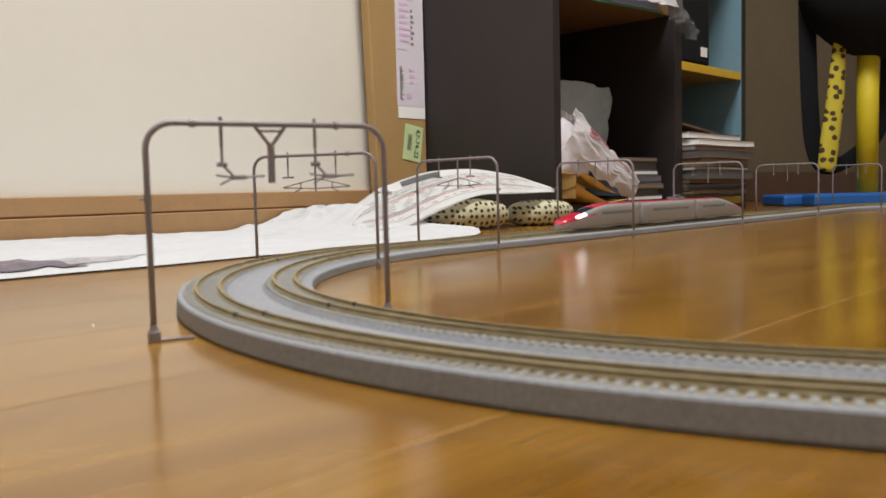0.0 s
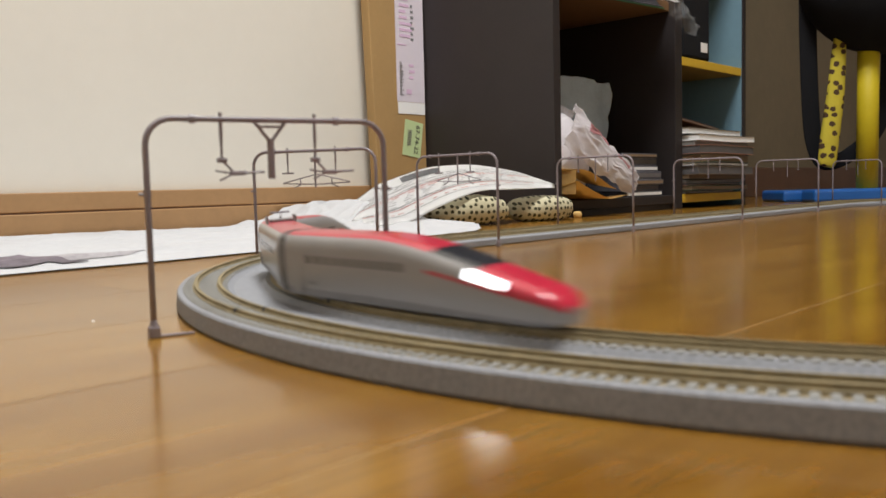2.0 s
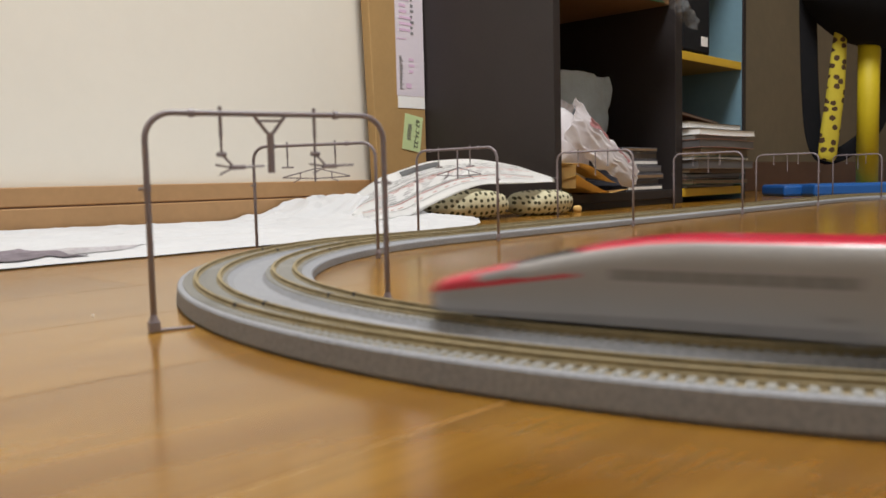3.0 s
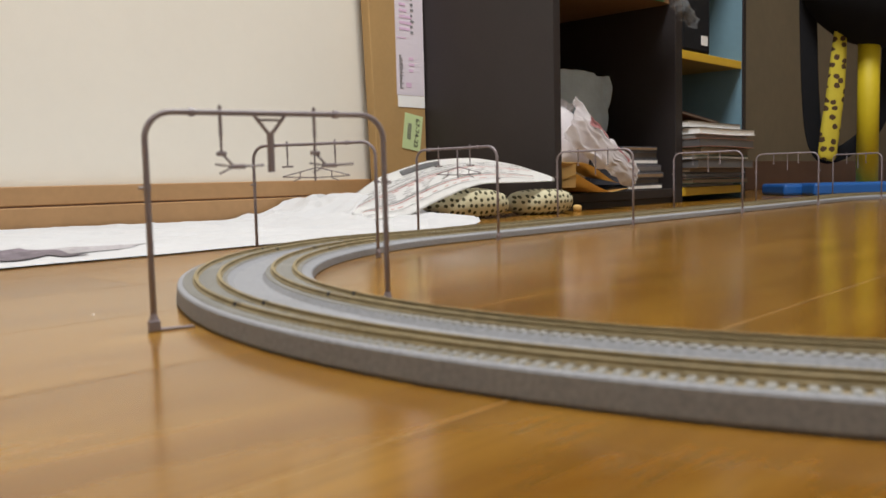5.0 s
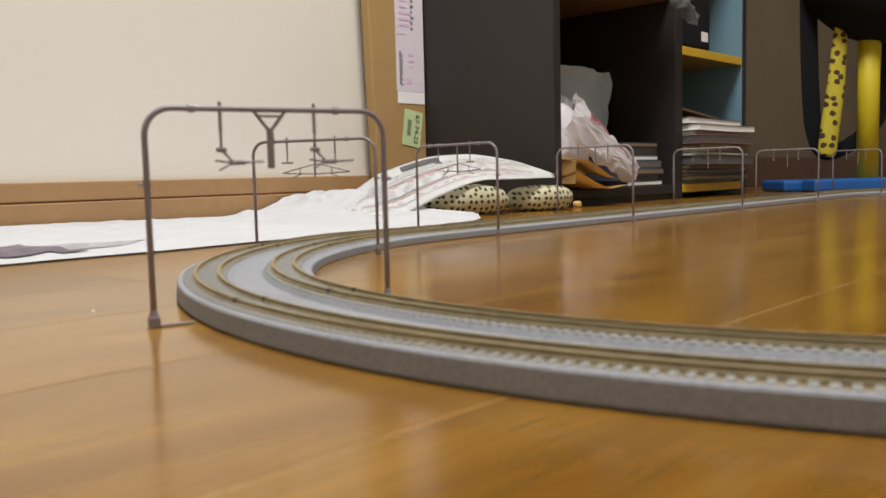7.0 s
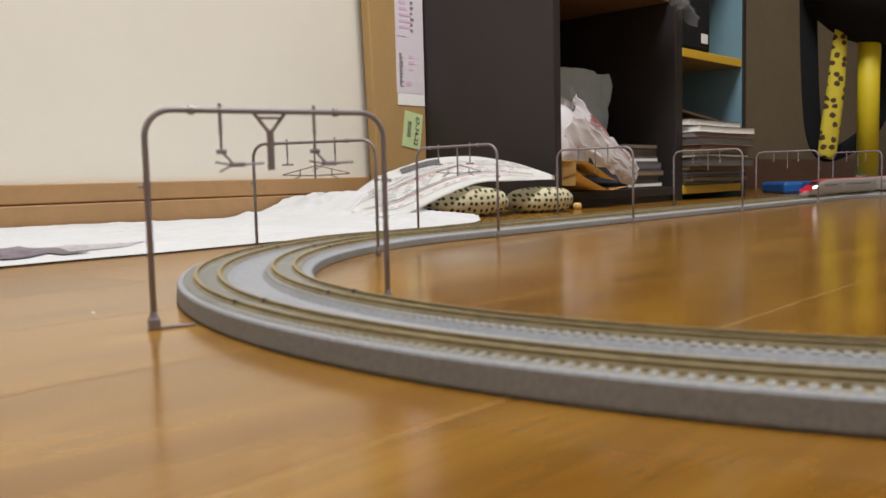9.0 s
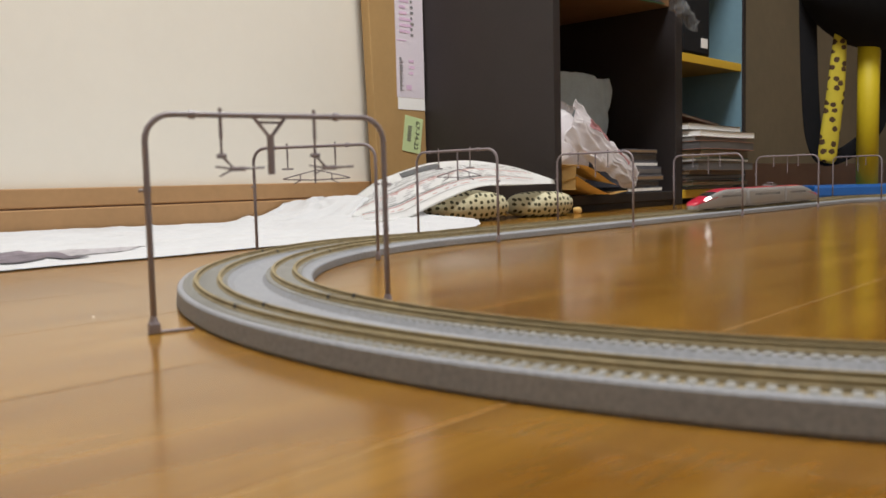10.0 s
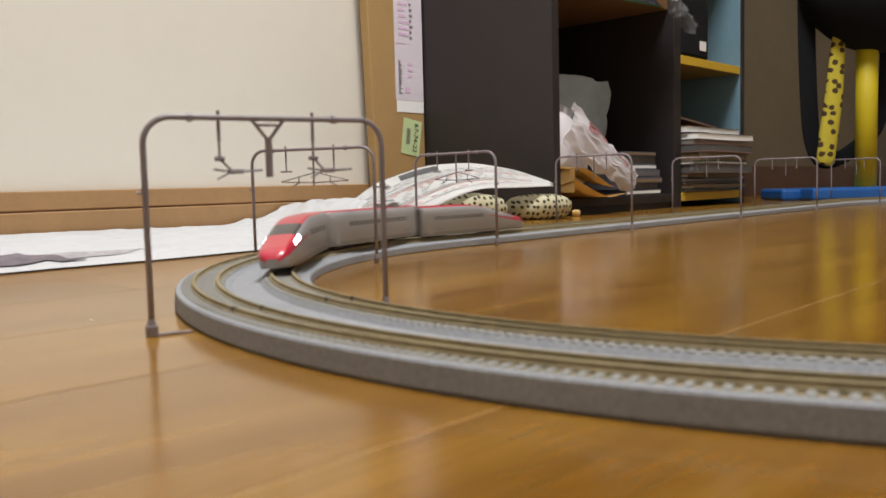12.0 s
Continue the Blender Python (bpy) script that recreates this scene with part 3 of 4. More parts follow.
END, MID, GAP = 0.141, 0.130, 0.004
lead_car = train_car(END, True, (-0.056, 0.008, 0.0062), "white leading bullet train car with crimson nose and lit headlights", True, False)
middle_car = train_car(MID, False, (-0.046, 0.046, 0.0066), "white middle train car with crimson roof and pantograph", False, True)
tail_car = train_car(END, True, (-0.056, 0.008, 0.0062), "white trailing bullet train car with crimson nose, lamps unlit", False, False)

TIMES = (0.0, 1.0, 2.0, 2.5, 3.0, 9.0, 9.5, 10.0, 11.0, 12.0)
GONE = (-0.176, 0.186, 0.530, 0.716, 0.897, 3.112, 3.284, 3.486, 3.884, 4.250)


def nose_at(t):
    return float(np.interp(t, TIMES, GONE))


def car_pose(middle, reach, backwards):
    """Both bogies stand on the inner line."""
    (a, _, bank), (b, _, _) = on_track(middle + reach, PITCH), on_track(middle - reach, PITCH)
    way, mid = (a - b).normalized(), (a + b) / 2
    if backwards:
        way = -way
    z = deck_height(PITCH, bank) + 0.0025
    lean = math.degrees(0.058 * bank) * (-1 if backwards else 1)
    m = pose(mid.x, mid.y, z, 0, 0, math.degrees(math.atan2(way.y, way.x)))
    return m @ pose(0, 0, 0, -lean * -1, 0, 0)


# ---- things against the wall ----
def bookcase():
    ob = holder("bookcase", ROOM, "black-brown open bookcase with one wide shelf, standing against the wall", "bookcase")
    w, d, t, top = 0.400, 0.292, 0.018, 0.92
    part("side_panel", box(0, t, 0, d, 0, top, 0.001), M_BLACK, ob)
    part("side_panel", box(w - t, w, 0, d, 0, top, 0.001), M_BLACK, ob)
    part("back_panel", box(t + 0.0005, w - t - 0.0005, d - 0.006, d - 0.001, 0.0, top - 0.02), M_BLACK, ob)
    part("bottom_board", box(t + 0.0005, w - t - 0.0005, 0.004, d - 0.007, 0.0105, 0.026, 0.001), M_BLACK, ob)
    part("plinth", box(t + 0.0005, w - t - 0.0005, 0.008, 0.022, 0, 0.0100), M_BLACK, ob)
    part("shelf", box(t + 0.0005, w - t - 0.0005, 0.012, d - 0.007, 0.362, 0.380, 0.001), M_SHELF, ob, "brown wooden shelf board")
    part("top_board", box(t + 0.0005, w - t - 0.0005, 0.004, d - 0.007, top - 0.018, top, 0.001), M_BLACK, ob)
    return ob


M_SHELF = material("brown_shelf_wood", (0.20, 0.11, 0.05), 0.5, vary=0.12, scale=14)
bookcase()


def blue_shelf():
    ob = holder("shelf_unit", ROOM @ pose(0.404, 0.002, 0), "small pale blue shelf unit with yellow edged boards", "shelf")
    w, d, t, top = 0.285, 0.285, 0.012, 0.90
    part("side_panel", box(0, t, 0.002, d, 0, top, 0.001), M_BLACK, ob, "dark side panel")
    part("side_panel", box(w - t, w, 0.002, d, 0, top, 0.001), M_BLUE, ob)
    part("back_panel", box(t + 0.0005, w - t - 0.0005, d - 0.006, d - 0.001, 0.01, top), M_BAY, ob, "back panel darkened for the bay's shade")
    for z in (0.012, 0.268, 0.53, 0.80):
        board = part("shelf_board", box(t + 0.0005, w - t - 0.0005, 0.006, d - 0.007, z, z + 0.014, 0.001), M_SHADED_YELLOW, ob)
        part("edge_band", box(t + 0.0005, w - t - 0.0005, 0.002, 0.0055, z - 0.001, z + 0.015, 0.001), M_YELLOW_BOARD, board, "yellow edge band")
    part("edge_strip", box(w - t, w, -0.002, 0.0015, 0, top), M_BLACK, ob)
    return ob


blue_shelf()

# Magazines stacked in the blue unit's lowest bay.
random.seed(5)
z = 0.0270
for i in range(18):
    thick = random.choice((0.006, 0.009, 0.012, 0.016, 0.005))
    w, d = random.uniform(0.205, 0.236), random.uniform(0.19, 0.23)
    x, y, turn = 0.421 + random.uniform(0, 0.004), -0.030 + random.uniform(0, 0.035), random.uniform(-4.5, 3.5)
    mag = holder("magazine", ROOM @ pose(x, y, z, 0, 0, turn), "worn paper magazine lying in a stack on the blue shelf", "magazine", "stacked magazines")
    c = M_MAG[(i * 7 + 3) % len(M_MAG)]
    sag, phase = random.uniform(0.001, 0.003), random.uniform(0, 3)

    def leaf(lift, inset):
        return lambda p, q: (inset + (w - 2 * inset) * p, inset + (d - 2 * inset) * q, lift + sag * (0.5 + 0.5 * math.sin(3.4 * p + phase)) * (1 - q) ** 2)
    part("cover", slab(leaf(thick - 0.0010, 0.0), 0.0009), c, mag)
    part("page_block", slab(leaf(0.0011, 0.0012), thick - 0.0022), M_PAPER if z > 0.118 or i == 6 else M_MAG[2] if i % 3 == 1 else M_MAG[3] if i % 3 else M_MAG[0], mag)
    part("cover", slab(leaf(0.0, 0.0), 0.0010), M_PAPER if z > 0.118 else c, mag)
    z += thick + 0.0002
    if z > 0.150:
        break

booklet = holder("booklet", ROOM @ pose(0.4195, 0.030, z + 0.0235, 0, 7.5, -6), "worn red-brown booklet tilted on top of the magazine stack", "booklet")
part("cover", slab(lambda a, b: (0.17 * a, 0.16 * b, 0.0038), 0.0008), M_BOOKLET, booklet)
part("page_block", slab(lambda a, b: (0.001 + 0.168 * a, 0.001 + 0.158 * b, 0.0009), 0.0028), M_MAG[0], booklet)
part("cover", slab(lambda a, b: (0.17 * a, 0.16 * b, 0.0), 0.0008), M_BOOKLET, booklet)

# Black case with a white tag on the yellow board.
case = holder("document_case", ROOM @ pose(0.420, 0.004, 0.2825), "black document case with a white tag on the yellow board", "case")
part("body", box(0, 0.112, 0, 0.20, 0, 0.20, 0.006), M_NAVY, case)
part("tag", box(0.072, 0.098, -0.0012, -0.0002, 0.016, 0.034), M_PAPER, case)


def blob(fn, rings=18, sides=22):
    """A closed lump: fn(a, b) gives the place for a round (0..1) and b up (0..1)."""
    bm = bmesh.new()
    grid = [[bm.verts.new(fn(k / sides, j / rings)) for k in range(sides)] for j in range(1, rings)]
    low, high = bm.verts.new(fn(0, 0)), bm.verts.new(fn(0, 1))
    for a, b in zip(grid, grid[1:]):
        for k in range(sides):
            bm.faces.new((a[k], a[(k + 1) % sides], b[(k + 1) % sides], b[k]))
    for k in range(sides):
        bm.faces.new((low, grid[0][(k + 1) % sides], grid[0][k]))
        bm.faces.new((high, grid[-1][k], grid[-1][(k + 1) % sides]))
    return bm


def lump(cx, cy, z0, rx, ry, tall, power, rough, scale, seed, lean=(0, 0)):
    def fn(a, b):
        ang, lat = a * math.tau, b * math.pi
        ring = math.sin(lat) ** power
        p = Vector((cx + rx * ring * math.cos(ang) + lean[0] * b, cy + ry * ring * math.sin(ang) + lean[1] * b, z0 + tall * (1 - math.cos(lat)) / 2))
        q = crumple(p, rough, scale, seed)
        q.z = max(q.z, z0)
        return q
    return fn


# Bags, envelope and cases inside the bookcase.
shopping = holder("plastic_bag", ROOM @ pose(0, 0, 0.0262), "crumpled white plastic shopping bag with red print on the bookcase floor", "plastic bag")


def creased(p, amount, scale, seed):
    """Sharp folds, as in thin plastic film."""
    q = Vector(p) * scale + Vector((seed, -seed, seed * 0.6))
    push = Vector([1 - 2.6 * abs(noise.noise(q + Vector((k * 7.3, k * 2.1, 0)))) for k in range(3)])
    fine = Vector([0.5 - 1.6 * abs(noise.noise(q * 2.6 + Vector((k * 5.1, 3, k)))) for k in range(3)])
    return Vector(p) + (push + fine * 0.5) * amount


def bag_lump(a, b):
    ang, lat = a * math.tau, b * math.pi
    ring = math.sin(lat) ** 0.55
    p = Vector((0.098 + 0.078 * ring * math.cos(ang) - 0.02 * b, 0.072 + 0.052 * ring * math.sin(ang), 0.136 * (1 - math.cos(lat)) / 2))
    q = creased(p, 0.0050, 11, 3.1)
    q.z = max(q.z, 0.0)
    return q


part("bag_body", blob(bag_lump, 60, 80), M_BAG, shopping, smooth=True)
part("bag_handle", sheet(lambda a, b: creased((0.030 + 0.05 * a + 0.035 * b, 0.030 + 0.02 * b, 0.105 + 0.055 * b - 0.02 * a), 0.006, 28, 9), 40, 40, 0.0004), M_BAG, shopping, smooth=True)


def bag_fall(a, b):
    """The slack side of the bag, hanging down over the disc cases."""
    upper = Vector((0.078 + 0.138 * a, 0.020 - 0.030 * a, 0.150 - 0.112 * a))
    lower = Vector((0.012 + 0.180 * a, 0.000 - 0.012 * a, 0.084 - 0.082 * a))
    p = upper.lerp(lower, b)
    fold = 1 - 2.4 * abs(noise.noise(Vector((a * 2.2 + b, b * 4.5 - a * 1.5, 3.3))))
    fine = 1 - 2.4 * abs(noise.noise(Vector((a * 6 - b * 2, b * 13 + a * 3, 7.1))))
    rim = noise.noise(Vector((a * 9, b * 3, 1.2)))
    return p + Vector((0.004 * rim, -0.010 * math.sin(math.pi * b) - 0.006 * fold - 0.0009 * fine, 0.007 * rim + 0.003 * fold))


part("bag_slack", sheet(bag_fall, 80, 50, 0.0004), M_BAG, shopping, smooth=True)
part("red_print", sheet(lambda a, b: bag_fall(0.22 + 0.30 * a, 0.05 + 0.20 * b) + Vector((0.0006, -0.0012, 0.0006)), 40, 14, 0.0002), M_BAG_RED, shopping, "faded red print", smooth=True)
part("red_print", sheet(lambda a, b: bag_fall(0.66 + 0.18 * a, 0.10 + 0.14 * b) + Vector((0.0006, -0.0012, 0.0006)), 16, 10, 0.0002), M_BAG_RED, shopping, smooth=True)
clear = holder("clear_bag", ROOM @ pose(0, 0, 0.0262), "half-clear plastic bag standing behind the white bag", "plastic bag")


def clear_side(v, seed):
    def fn(a, b):
        wide = 0.278 - 0.105 * (1 - b) ** 1.2 - 0.012 * max(0.0, b - 0.9) * 10
        return creased((0.077 + wide * a, v - 0.02 + 0.02 * b + 0.012 * math.sin(5 * a), 0.214 * b - 0.015 * b * abs(a - 0.5)), 0.006 * (0.2 + b), 11, seed)
    return fn


part("bag_front", sheet(clear_side(0.125, 4), 50, 50, 0.0004), M_CLEAR, clear, smooth=True)
part("bag_back", sheet(clear_side(0.158, 7), 40, 40, 0.0004), M_CLEAR, clear, smooth=True)
folder = part("folder", box(0, 0.004, 0, 0.09, 0, 0.170, 0.001), M_BLUE_CARD, m=ROOM @ pose(0.292, 0.185, 0.0263, 0, 0, 0))
tagged(folder, "thin blue plastic folder standing on edge", "folder")
env = holder("envelope", ROOM @ pose(0.0195, -0.006, 0.0245, 0, 0, -4), "gaping manila envelope sticking out of the bookcase", "envelope")
part("lower_flap", sheet(lambda a, b: (0.118 * a, -0.022 + 0.11 * b - 0.012 * a, 0.0022 + 0.030 * max(0, 1 - 1.5 * a) ** 1.3 * (1 - b) + 0.016 * max(0, a - 0.62) * (1 - b)), 24, 8, 0.0015), M_ENVELOPE, env)
part("upper_flap", sheet(lambda a, b: (0.112 * a, -0.010 + 0.10 * b - 0.010 * a, 0.049 - 0.026 * a + 0.007 * math.sin(5 * a) * (1 - b) + 0.01 * b), 24, 8, 0.0015), M_ENVELOPE, env)
part("side_gusset", sheet(lambda a, b: (0.0005 + 0.002 * b, -0.018 + 0.10 * a, 0.012 + 0.036 * b), 8, 4, 0.001), M_ENVELOPE, env)
random.seed(8)
z = 0.0262
for i in range(7):
    thick = random.choice((0.0100, 0.0100, 0.0075, 0.0140))
    x, y = 0.222 + random.uniform(0, 0.014), 0.006 + random.uniform(0, 0.014)
    cse = part("disc_case", box(0, 0.120, 0, 0.14, 0, thick, 0.0008), M_CASE, m=ROOM @ pose(x, y, z, 0, 0, random.uniform(-2, 2)))
    tagged(cse, "flat plastic disc case lying in a stack", "disc case", "stacked disc cases")
    part("spine_card", box(0.004, 0.116, -0.0008, -0.0001, thick * 0.25, thick * 0.75), M_MAG[(i * 5) % 4] if i % 4 else M_PAPER, cse)
    z += thick + 0.0002
sag = holder("file_folder", ROOM, "dark blue soft folder with green rim drooping over the shelf", "folder")


def droop(a, b):
    """A limp folder lying on the shelf, its front edge hanging over the board."""
    over = smooth_step((0.16 - b) / 0.16)
    return Vector((0.030 + 0.262 * a, -0.024 + 0.20 * b, 0.3835 - (0.047 - 0.012 * a) * over))


part("cover", slab(droop, 0.0045, 24, 40), M_NAVY_CARD, sag)
part("rim", tube([droop(k / 24, 0.0) + Vector((0, -0.0018, 0.001)) for k in range(25)], 0.0014, 8), M_GREEN_RIM, sag, "green rim")
parcel = holder("plastic_wrap", ROOM, "crumpled white plastic wrap lying on the drooping folder", "plastic wrap")
part("wrap", sheet(lambda a, b: crumple(droop(0.30 + 0.86 * a, 0.6 * b) + Vector((0, -0.010 * (1 - b), 0.013 + 0.014 * math.sin(math.pi * b))), 0.005, 34, 6), 40, 40, 0.0006), M_BAG, parcel, smooth=True)
hang = holder("clear_wrapper", ROOM, "clear plastic wrapper hanging over the bookcase edge", "plastic wrapper")
part("film", sheet(lambda a, b: crumple((0.272 + 0.070 * a + 0.062 * (1 - b), -0.030 - 0.014 * math.sin(math.pi * a), 0.306 + 0.075 * b + 0.020 * (2 * a - 1) ** 2 * (1 - b)), 0.012, 30, 5), 30, 36, 0.0004), M_FILM, hang, smooth=True)

rest = holder("clear_film", ROOM, "crumpled clear plastic film lying along the dark baseboard", "plastic film")
part("film", sheet(lambda a, b: crumple((0.985 + 0.24 * a, 0.245 + 0.025 * b, 0.075 + 0.055 * b * math.sin(math.pi * (0.08 + 0.84 * a)) - 0.0745 * (1 - b) ** 2), 0.016, 22, 2), 40, 16, 0.0004), M_FILM, rest, smooth=True)

# Cardboard box wedged between wall and bookcase, with its labels.
FACE = 0.2680
carton = holder("cardboard_box", ROOM, "tan cardboard box wedged beside the bookcase, with labels", "cardboard box")
panel = box(-0.1140, -0.0015, FACE, 0.2868, 0.0005, 0.86, 0.002)
for v in panel.verts:
    v.co.x -= 0.038 * v.co.z * min(1.0, -v.co.x / 0.1140)
part("carton_panel", panel, M_CARD, carton)


def card_face(x0, x1, z0, z1, mat, proud, name, parent, label=""):
    return part(name, box(x0, x1, FACE - proud, FACE - proud + 0.0006, z0, z1), mat, parent, label)


label_part = card_face(-0.0690, -0.0035, 0.196, 0.62, M_LABEL, 0.0009, "shipping_label", carton, "white and pink shipping label")
card_face(-0.0670, -0.0035, 0.176, 0.1955, M_PAPER, 0.0008, "label_tail", carton, "blank paper strip")


def bars(parent, x0, x1, z0, z1, rows, mat, proud):
    rnd = random.Random(rows)
    bm = bmesh.new()
    for i in range(rows):
        zz = z0 + (z1 - z0) * (i + 0.5) / rows
        hh = (z1 - z0) / rows * 0.22
        box(x0, x0 + (x1 - x0) * rnd.uniform(0.4, 1.0), FACE - proud, FACE - proud + 0.0004, zz - hh, zz + hh, 0, bm)
    return part("printed_bars", bm, mat, parent)


bars(label_part, -0.062, -0.053, 0.206, 0.262, 22, M_GREY_INK, 0.0014)
bars(label_part, -0.047, -0.022, 0.204, 0.222, 1, M_PINK_INK, 0.0014)
bars(label_part, -0.040, -0.022, 0.232, 0.262, 3, M_PINK_INK, 0.0014)
bars(label_part, -0.066, -0.022, 0.288, 0.292, 1, M_PINK_INK, 0.0014)
bars(label_part, -0.060, -0.024, 0.300, 0.42, 12, M_PINK_INK, 0.0014)
bars(label_part, -0.034, -0.024, 0.296, 0.36, 7, M_GREY_INK, 0.0016)
sticker = part("sticker", box(-0.0215, 0.0215, -0.0006, 0.0, -0.030, 0.030), M_GREEN, carton, "pale green sticker printed with numbers",
               m=pose(-0.035, FACE - 0.0004, 0.1345, 0, 9, 0))
bm = bmesh.new()
for i in range(9):
    box(-0.013, -0.004, -0.0012, -0.0008, -0.012 + 0.0030 * i, -0.0108 + 0.0030 * i, 0, bm)
part("code_bars", bm, M_GREY_INK, sticker)


def lettering(text, size, m, mat, parent, name):
    curve = bpy.data.curves.new(name, "FONT")
    curve.body, curve.size, curve.align_x, curve.align_y, curve.extrude = text, size, "CENTER", "CENTER", 0.0001
    tmp = bpy.data.objects.new(name, curve)
    data = bpy.data.meshes.new_from_object(tmp)
    data.materials.append(mat)
    ob = new(name, data)
    ob.parent = parent
    ob.matrix_local = m
    bpy.data.objects.remove(tmp)
    return ob


lettering("67-74-22", 0.0135, pose(0.009, -0.0010, 0.0, 90, 90, 0), M_INK, sticker, "printed_number")


# ---- papers on the floor ----
def spread_height(u, v):
    """Height of the spread sheet: flat in front, rising in folds towards the wall and the bookcase."""
    ramp = smooth_step((v + 0.10) / 0.30)
    z = 0.0012 + ramp * (0.0018 + 0.0022 * smooth_step((-u - 0.55) / 0.15) + 0.004 * smooth_step((u + 0.44) / 0.12) + 0.021 * smooth_step((u + 0.345) / 0.085))
    fold = noise.noise(Vector((u * 11, v * 8, 1.7))) * 0.5 + noise.noise(Vector((u * 29 + v * 14, v * 11, 4.2))) * 0.4
    ridge = 1 - abs(noise.noise(Vector((u * 15 - v * 20, v * 12 + u * 6, 8)))) * 2.2
    crush = math.exp(-((u + 0.29) / 0.07) ** 2) * math.exp(-((v - 0.16) / 0.11) ** 2)
    soft = 0.5 + 0.5 * smooth_step((u + 0.42) / 0.12)
    flap = 0.0065 * smooth_step((u + 0.40) / 0.10) * smooth_step((v + 0.13) / 0.07) * (1 - ramp)
    crease = max(0.0, 0.5 - 3.2 * abs(noise.noise(Vector((u * 9 + v * 5, v * 16 - u * 4, 2.2)))))
    return z + flap + crease * 0.0065 * smooth_step((v + 0.14) / 0.06) + max(0, fold) * 0.0070 * soft * (0.06 + ramp) + max(0, ridge) * (0.0040 * soft * (0.07 + ramp) + 0.007 * crush)


def spread_place(a, b):
    front = -0.150 + 0.030 * a ** 3 + 0.005 * noise.noise(Vector((a * 9, 0, 3)))
    v = front + (WALL_V - 0.022 - front) * b
    tip = float(np.interp(v, (-0.150, -0.118, -0.105, -0.070, -0.020, 0.040, 0.120, 0.283), (-0.34, -0.325, -0.300, -0.272, -0.285, -0.275, -0.215, -0.165)))
    u = -1.12 + (tip + 1.12) * a + 0.004 * noise.noise(Vector((b * 5, a * 3, 0)))
    return Vector((u, v, spread_height(u, v)))


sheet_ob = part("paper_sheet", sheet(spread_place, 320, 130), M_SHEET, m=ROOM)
tagged(sheet_ob, "large crumpled white paper sheet spread along the wall", "paper")


def torn_place(a, b):
    wide = 1.15 * (1 - smooth_step((a - 0.45) / 0.55)) + 0.02
    ragged = 0.05 * noise.noise(Vector((a * 14, b * 2, 5)))
    return spread_place(0.16 + 0.265 * a, 0.075 + wide * b * (1 + ragged) + 0.03 * a) + Vector((0, 0, 0.0011))


part("printed_corner", sheet(torn_place, 120, 60), M_PRINT, sheet_ob, "dark printed area")


def streak_place(a, b):
    ragged = 1 + 0.5 * noise.noise(Vector((a * 9, b * 3, 2)))
    return spread_place(0.20 + 0.34 * a, 0.10 + 0.16 * (1 - a) * b * ragged + 0.10 * a) + Vector((0, 0, 0.0007))


# Ragged grey streak that narrows along the sheet.
part("grey_streak", sheet(streak_place, 90, 24), M_STREAK, sheet_ob, "paler grey streaky area")


def page_place(a, b):
    """The arched page over the cushions: it springs from the floor, peaks and comes down at a free tip."""
    near = Vector((-0.100 + 0.263 * a, 1.05 + 0.03 * a + 0.14 * a * a, 0.006 + 0.0405 * math.sin(min(1.0, max(0.0, a - 0.20) / 0.45) * math.pi / 2) ** 1.1))
    far = Vector((-0.155 + 0.32 * a, 1.20 + 0.08 * min(1.0, a * 3) - 0.03 * a * a, 0.024 - 0.016 * max(0.0, 1 - a * 5) + 0.025 * a + 0.0475 * math.sin(math.pi * a) ** 0.8))
    wave = 0.004 * math.sin(math.pi * b) + 0.0015 * noise.noise(Vector((a * 6, b * 6, 2)))
    return near.lerp(far, b) + Vector((0, 0, wave))


page = part("printed_page", sheet(page_place, 40, 20, 0.0004), M_PAPER, smooth=True)
tagged(page, "printed white leaflet arching up over the spotted cushion", "leaflet")


def page_strip(a0, a1, b0, b1, mat, name):
    return part(name, sheet(lambda a, b: page_place(a0 + (a1 - a0) * a, b0 + (b1 - b0) * b) + Vector((0, 0, 0.0011)), 24, 2, 0.0002), mat, page)


page_strip(0.28, 0.46, 0.76, 0.90, M_GREY_INK, "heading_bar")
for b, ink in ((0.12, M_PALE_INK), (0.24, M_RED_INK), (0.275, M_GREY_INK), (0.50, M_RED_INK), (0.535, M_GREY_INK), (0.60, M_GREY_INK), (0.70, M_PALE_INK)):
    page_strip(0.04, 0.88, b, b + 0.009, ink, "ruled_line")


def page_marks(rows, ink, seed):
    """Short unreadable words in rows, as small plates on the page."""
    rnd = random.Random(seed)
    bm = bmesh.new()
    lift = Vector((0, 0, 0.0012))
    for b in rows:
        a = 0.10 + 0.05 * rnd.random()
        while a < 0.80:
            w = rnd.uniform(0.012, 0.045)
            low = [bm.verts.new(page_place(x, y) + lift) for x, y in ((a, b), (a + w, b), (a + w, b + 0.009), (a, b + 0.009))]
            high = [bm.verts.new(v.co + lift * 0.15) for v in low]
            bm.faces.new(high)
            for k in range(4):
                bm.faces.new((low[k], low[(k + 1) % 4], high[(k + 1) % 4], high[k]))
            a += w + rnd.uniform(0.012, 0.06)
    return tagged(part("printed_bars", bm, ink, page), kind="stuff")


page_marks((0.30, 0.34, 0.38, 0.42, 0.64, 0.67), M_PALE_INK, 3)
page_marks((0.16, 0.46), M_ROSE_INK, 4)


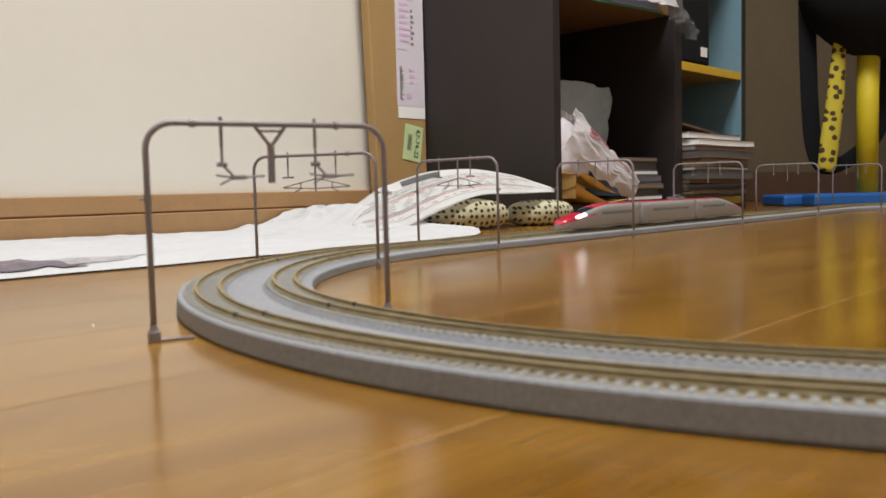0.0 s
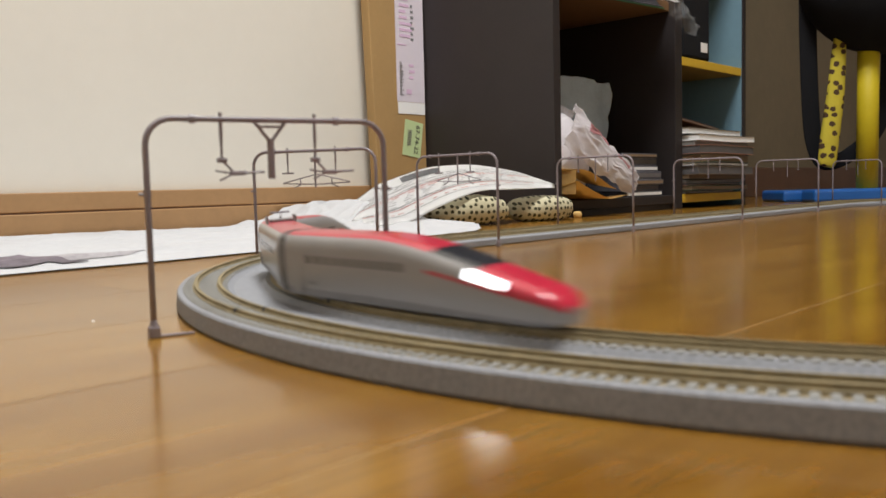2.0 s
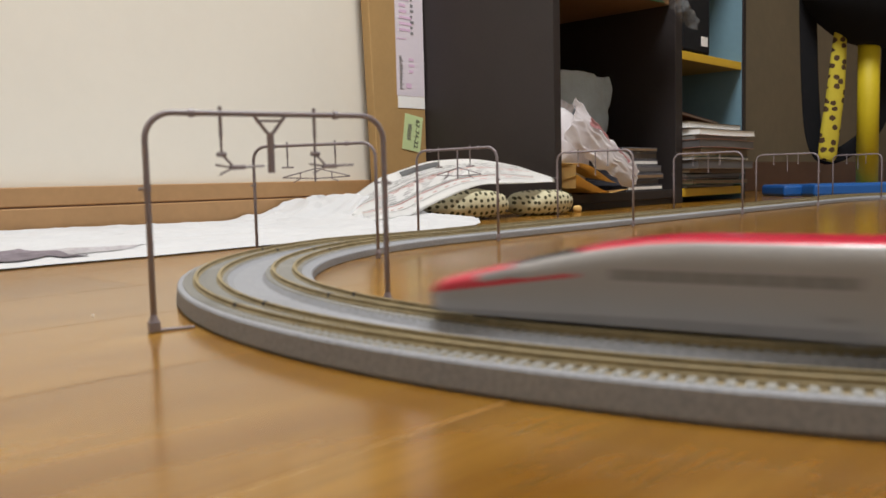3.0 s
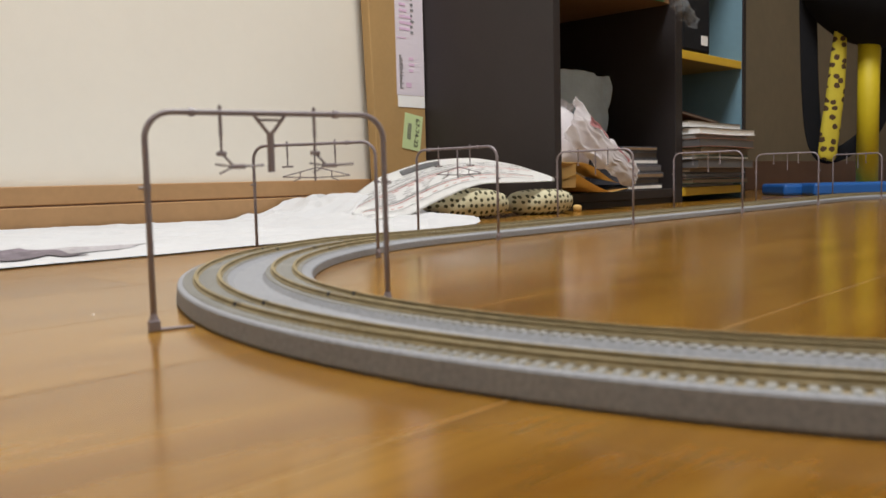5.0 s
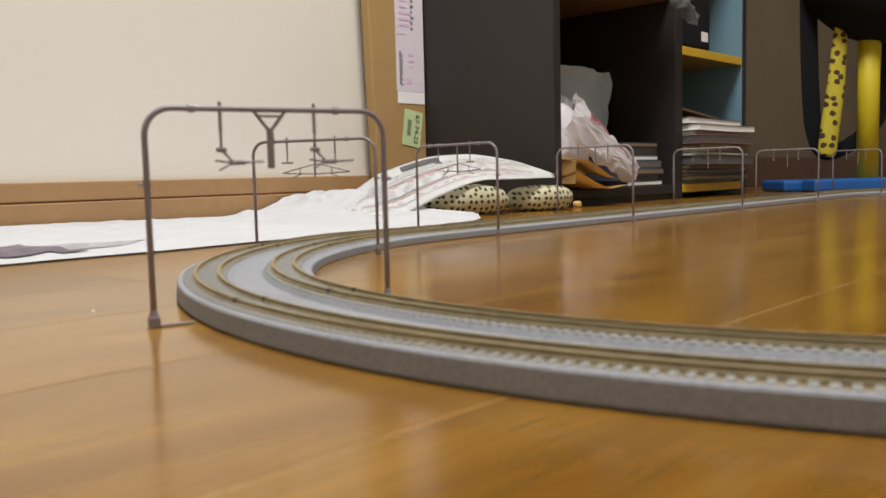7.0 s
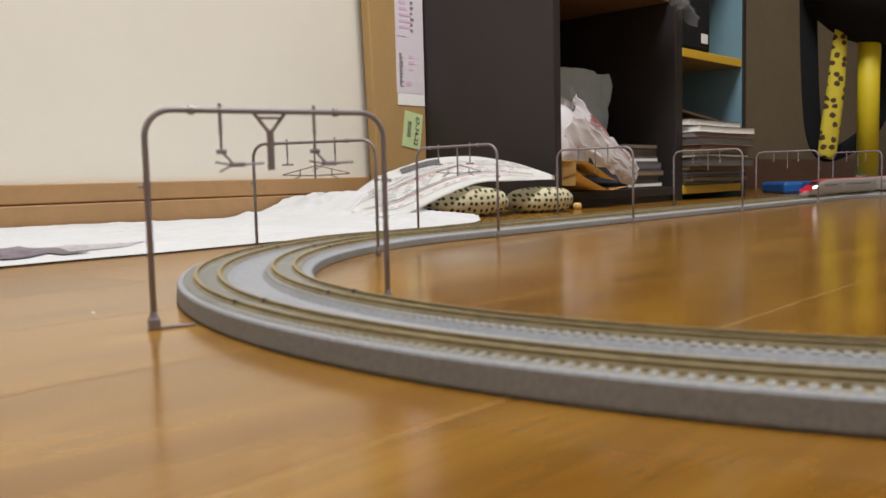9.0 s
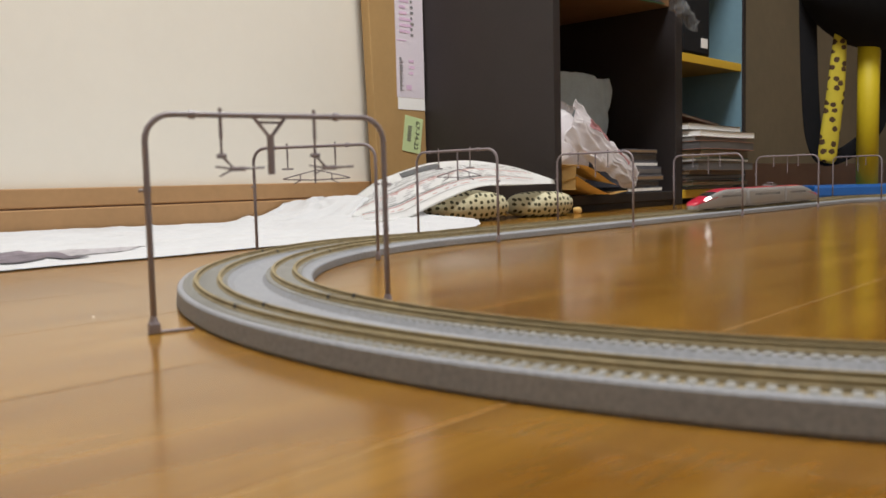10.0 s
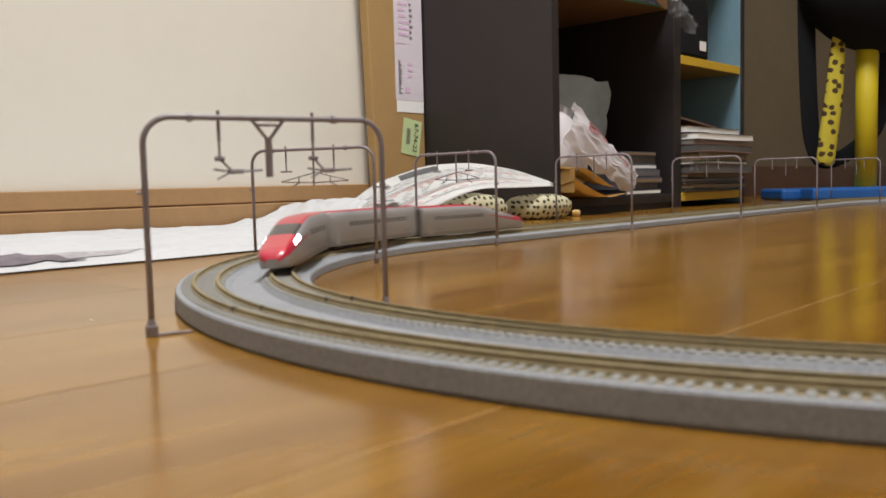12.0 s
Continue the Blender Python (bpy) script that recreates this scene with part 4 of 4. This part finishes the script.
def plush(x, y, rx, ry, tall, turn, label):
    ob = part("spotted_cushion", blob(lump(0, 0, 0, rx, ry, tall, 0.62, 0.003, 30, x * 10), 22, 30), M_PLUSH, m=pose(x, y, 0.0003, 0, 0, turn), smooth=True)
    return tagged(ob, label, "cushion", "spotted cushions")


plush(0.032, 1.135, 0.062, 0.034, 0.040, 20, "cream plush cushion with dark spots lying under the leaflet")
plush(0.140, 1.222, 0.054, 0.030, 0.035, 24, "cream plush cushion with dark spots beside the bookcase")
bead = part("bead", blob(lump(0, 0, 0, 0.0065, 0.0055, 0.010, 0.5, 0.001, 90, 2), 10, 12), M_ENVELOPE, m=pose(0.206, 1.29, 0.0002), smooth=True)
tagged(bead, "tiny brown bead on the floor", "bead")


lint = part("lint", blob(lump(0, 0, 0, 0.0007, 0.0005, 0.0005, 0.6, 0.0002, 900, 3), 6, 8), M_PAPER, m=pose(-0.148, 0.354, 0.0001))
tagged(lint, "tiny white speck of lint on the floor", "lint")


# ---- the yellow stand with hanging cloths ----
STAND = pose(0.880, 1.80, 0)
stand = holder("toy_stand", STAND, "yellow tube on a blue plastic foot, carrying a dark cloth seat", "stand")
part("foot_bar", box(-0.105, 0.40, -0.035, 0.030, 0, 0.027, 0.006), M_BLUE_BASE, stand, "blue plastic foot")
part("cross_bar", box(-0.142, 0.30, 0.0305, 0.16, 0.0, 0.0252, 0.006), M_BLUE_BASE, stand)
part("tube", tube([(0.022, 0, 0.024), (0.022, 0, 0.36)], 0.0215, 28), M_YELLOW, stand, smooth=True)
part("seat", blob(lump(0.036, 0.0, 0.305, 0.160, 0.12, 0.36, 1.08, 0.006, 7, 1.0), 22, 30), M_NAVY, stand, "black cloth seat", smooth=True)
scarf = holder("spotted_scarf", STAND, "yellow cloth band with dark leopard spots hanging down", "scarf")


def band(points, radii, flat, depth):
    """A soft band along (x, z) points, flattened from back to front, at that depth."""
    fine, rad = [], []
    n = len(points) - 1
    for k in range(n * 8 + 1):
        f = k / 8
        i = min(int(f), n - 1)
        p0, p1 = Vector(points[max(i - 1, 0)]), Vector(points[i])
        p2, p3 = Vector(points[i + 1]), Vector(points[min(i + 2, n)])
        t = f - i
        p = 0.5 * ((2 * p1) + (p2 - p0) * t + (2 * p0 - 5 * p1 + 4 * p2 - p3) * t * t + (3 * p1 - p0 - 3 * p2 + p3) * t ** 3)
        fine.append((p.x, 0, p.y))
        rad.append(radii[i] + (radii[i + 1] - radii[i]) * t)
    bm = tube(fine, rad, 14)
    for v in bm.verts:
        v.co.y = depth + v.co.y * flat
    return bm


part("strap", band([(-0.094, 0.44), (-0.092, 0.34), (-0.087, 0.22), (-0.080, 0.14), (-0.068, 0.095), (-0.045, 0.082), (0.000, 0.100), (0.055, 0.150), (0.078, 0.24), (0.080, 0.38)],
                     [0.019] * 4 + [0.016, 0.015, 0.016] + [0.017] * 3, 0.16, 0.03), M_NAVY, stand, "black webbing strap hanging in a loop", smooth=True)
part("cloth", band([(-0.038, 0.345), (-0.041, 0.30), (-0.047, 0.22), (-0.057, 0.14), (-0.063, 0.084), (-0.0645, 0.074)],
                   [0.012, 0.016, 0.019, 0.0205, 0.0195, 0.010], 0.55, 0.0), M_LEOPARD, scarf, smooth=True)


# ---- floor planks ----
PLANK_W, PLANK_L = 0.1040, 0.909
rnd = random.Random(12)
plank_meshes = {}


def plank(u0, u1, v0, v1):
    key = (round(u1 - u0, 3), round(v1 - v0, 4))
    if key in plank_meshes:
        ob = new("plank", plank_meshes[key])
        ob.parent = floor
    else:
        ob = part("plank", box(0, u1 - u0 - 0.0003, 0, v1 - v0 - 0.0007, -0.00009, 0), M_FLOOR, floor)
        plank_meshes[key] = ob.data
    ob.matrix_local = pose(u0, v0, 0)


for r in range(-20, 10):
    v0, v1 = max(-2.6, -0.626 + PLANK_W * r), min(WALL_V - 0.001, -0.626 + PLANK_W * (r + 1))
    if v1 - v0 < 0.004:
        continue
    u = -2.8 - round(rnd.random(), 2) * PLANK_L
    while u < 3.2:
        plank(max(-2.8, u), min(3.2, u + PLANK_L), v0, v1)
        u += PLANK_L


# ---- movement ----
def motions():
    times = [i / 10 for i in range(121)]
    lead_mid, mid_mid = END / 2, END + GAP + MID / 2
    tail_mid = END + 2 * GAP + MID + END / 2
    walk(lead_car, [(t, car_pose(nose_at(t) - lead_mid, 0.046, False)) for t in times])
    walk(middle_car, [(t, car_pose(nose_at(t) - mid_mid, 0.043, False)) for t in times])
    walk(tail_car, [(t, car_pose(nose_at(t) - tail_mid, 0.046, True)) for t in times])


motions()
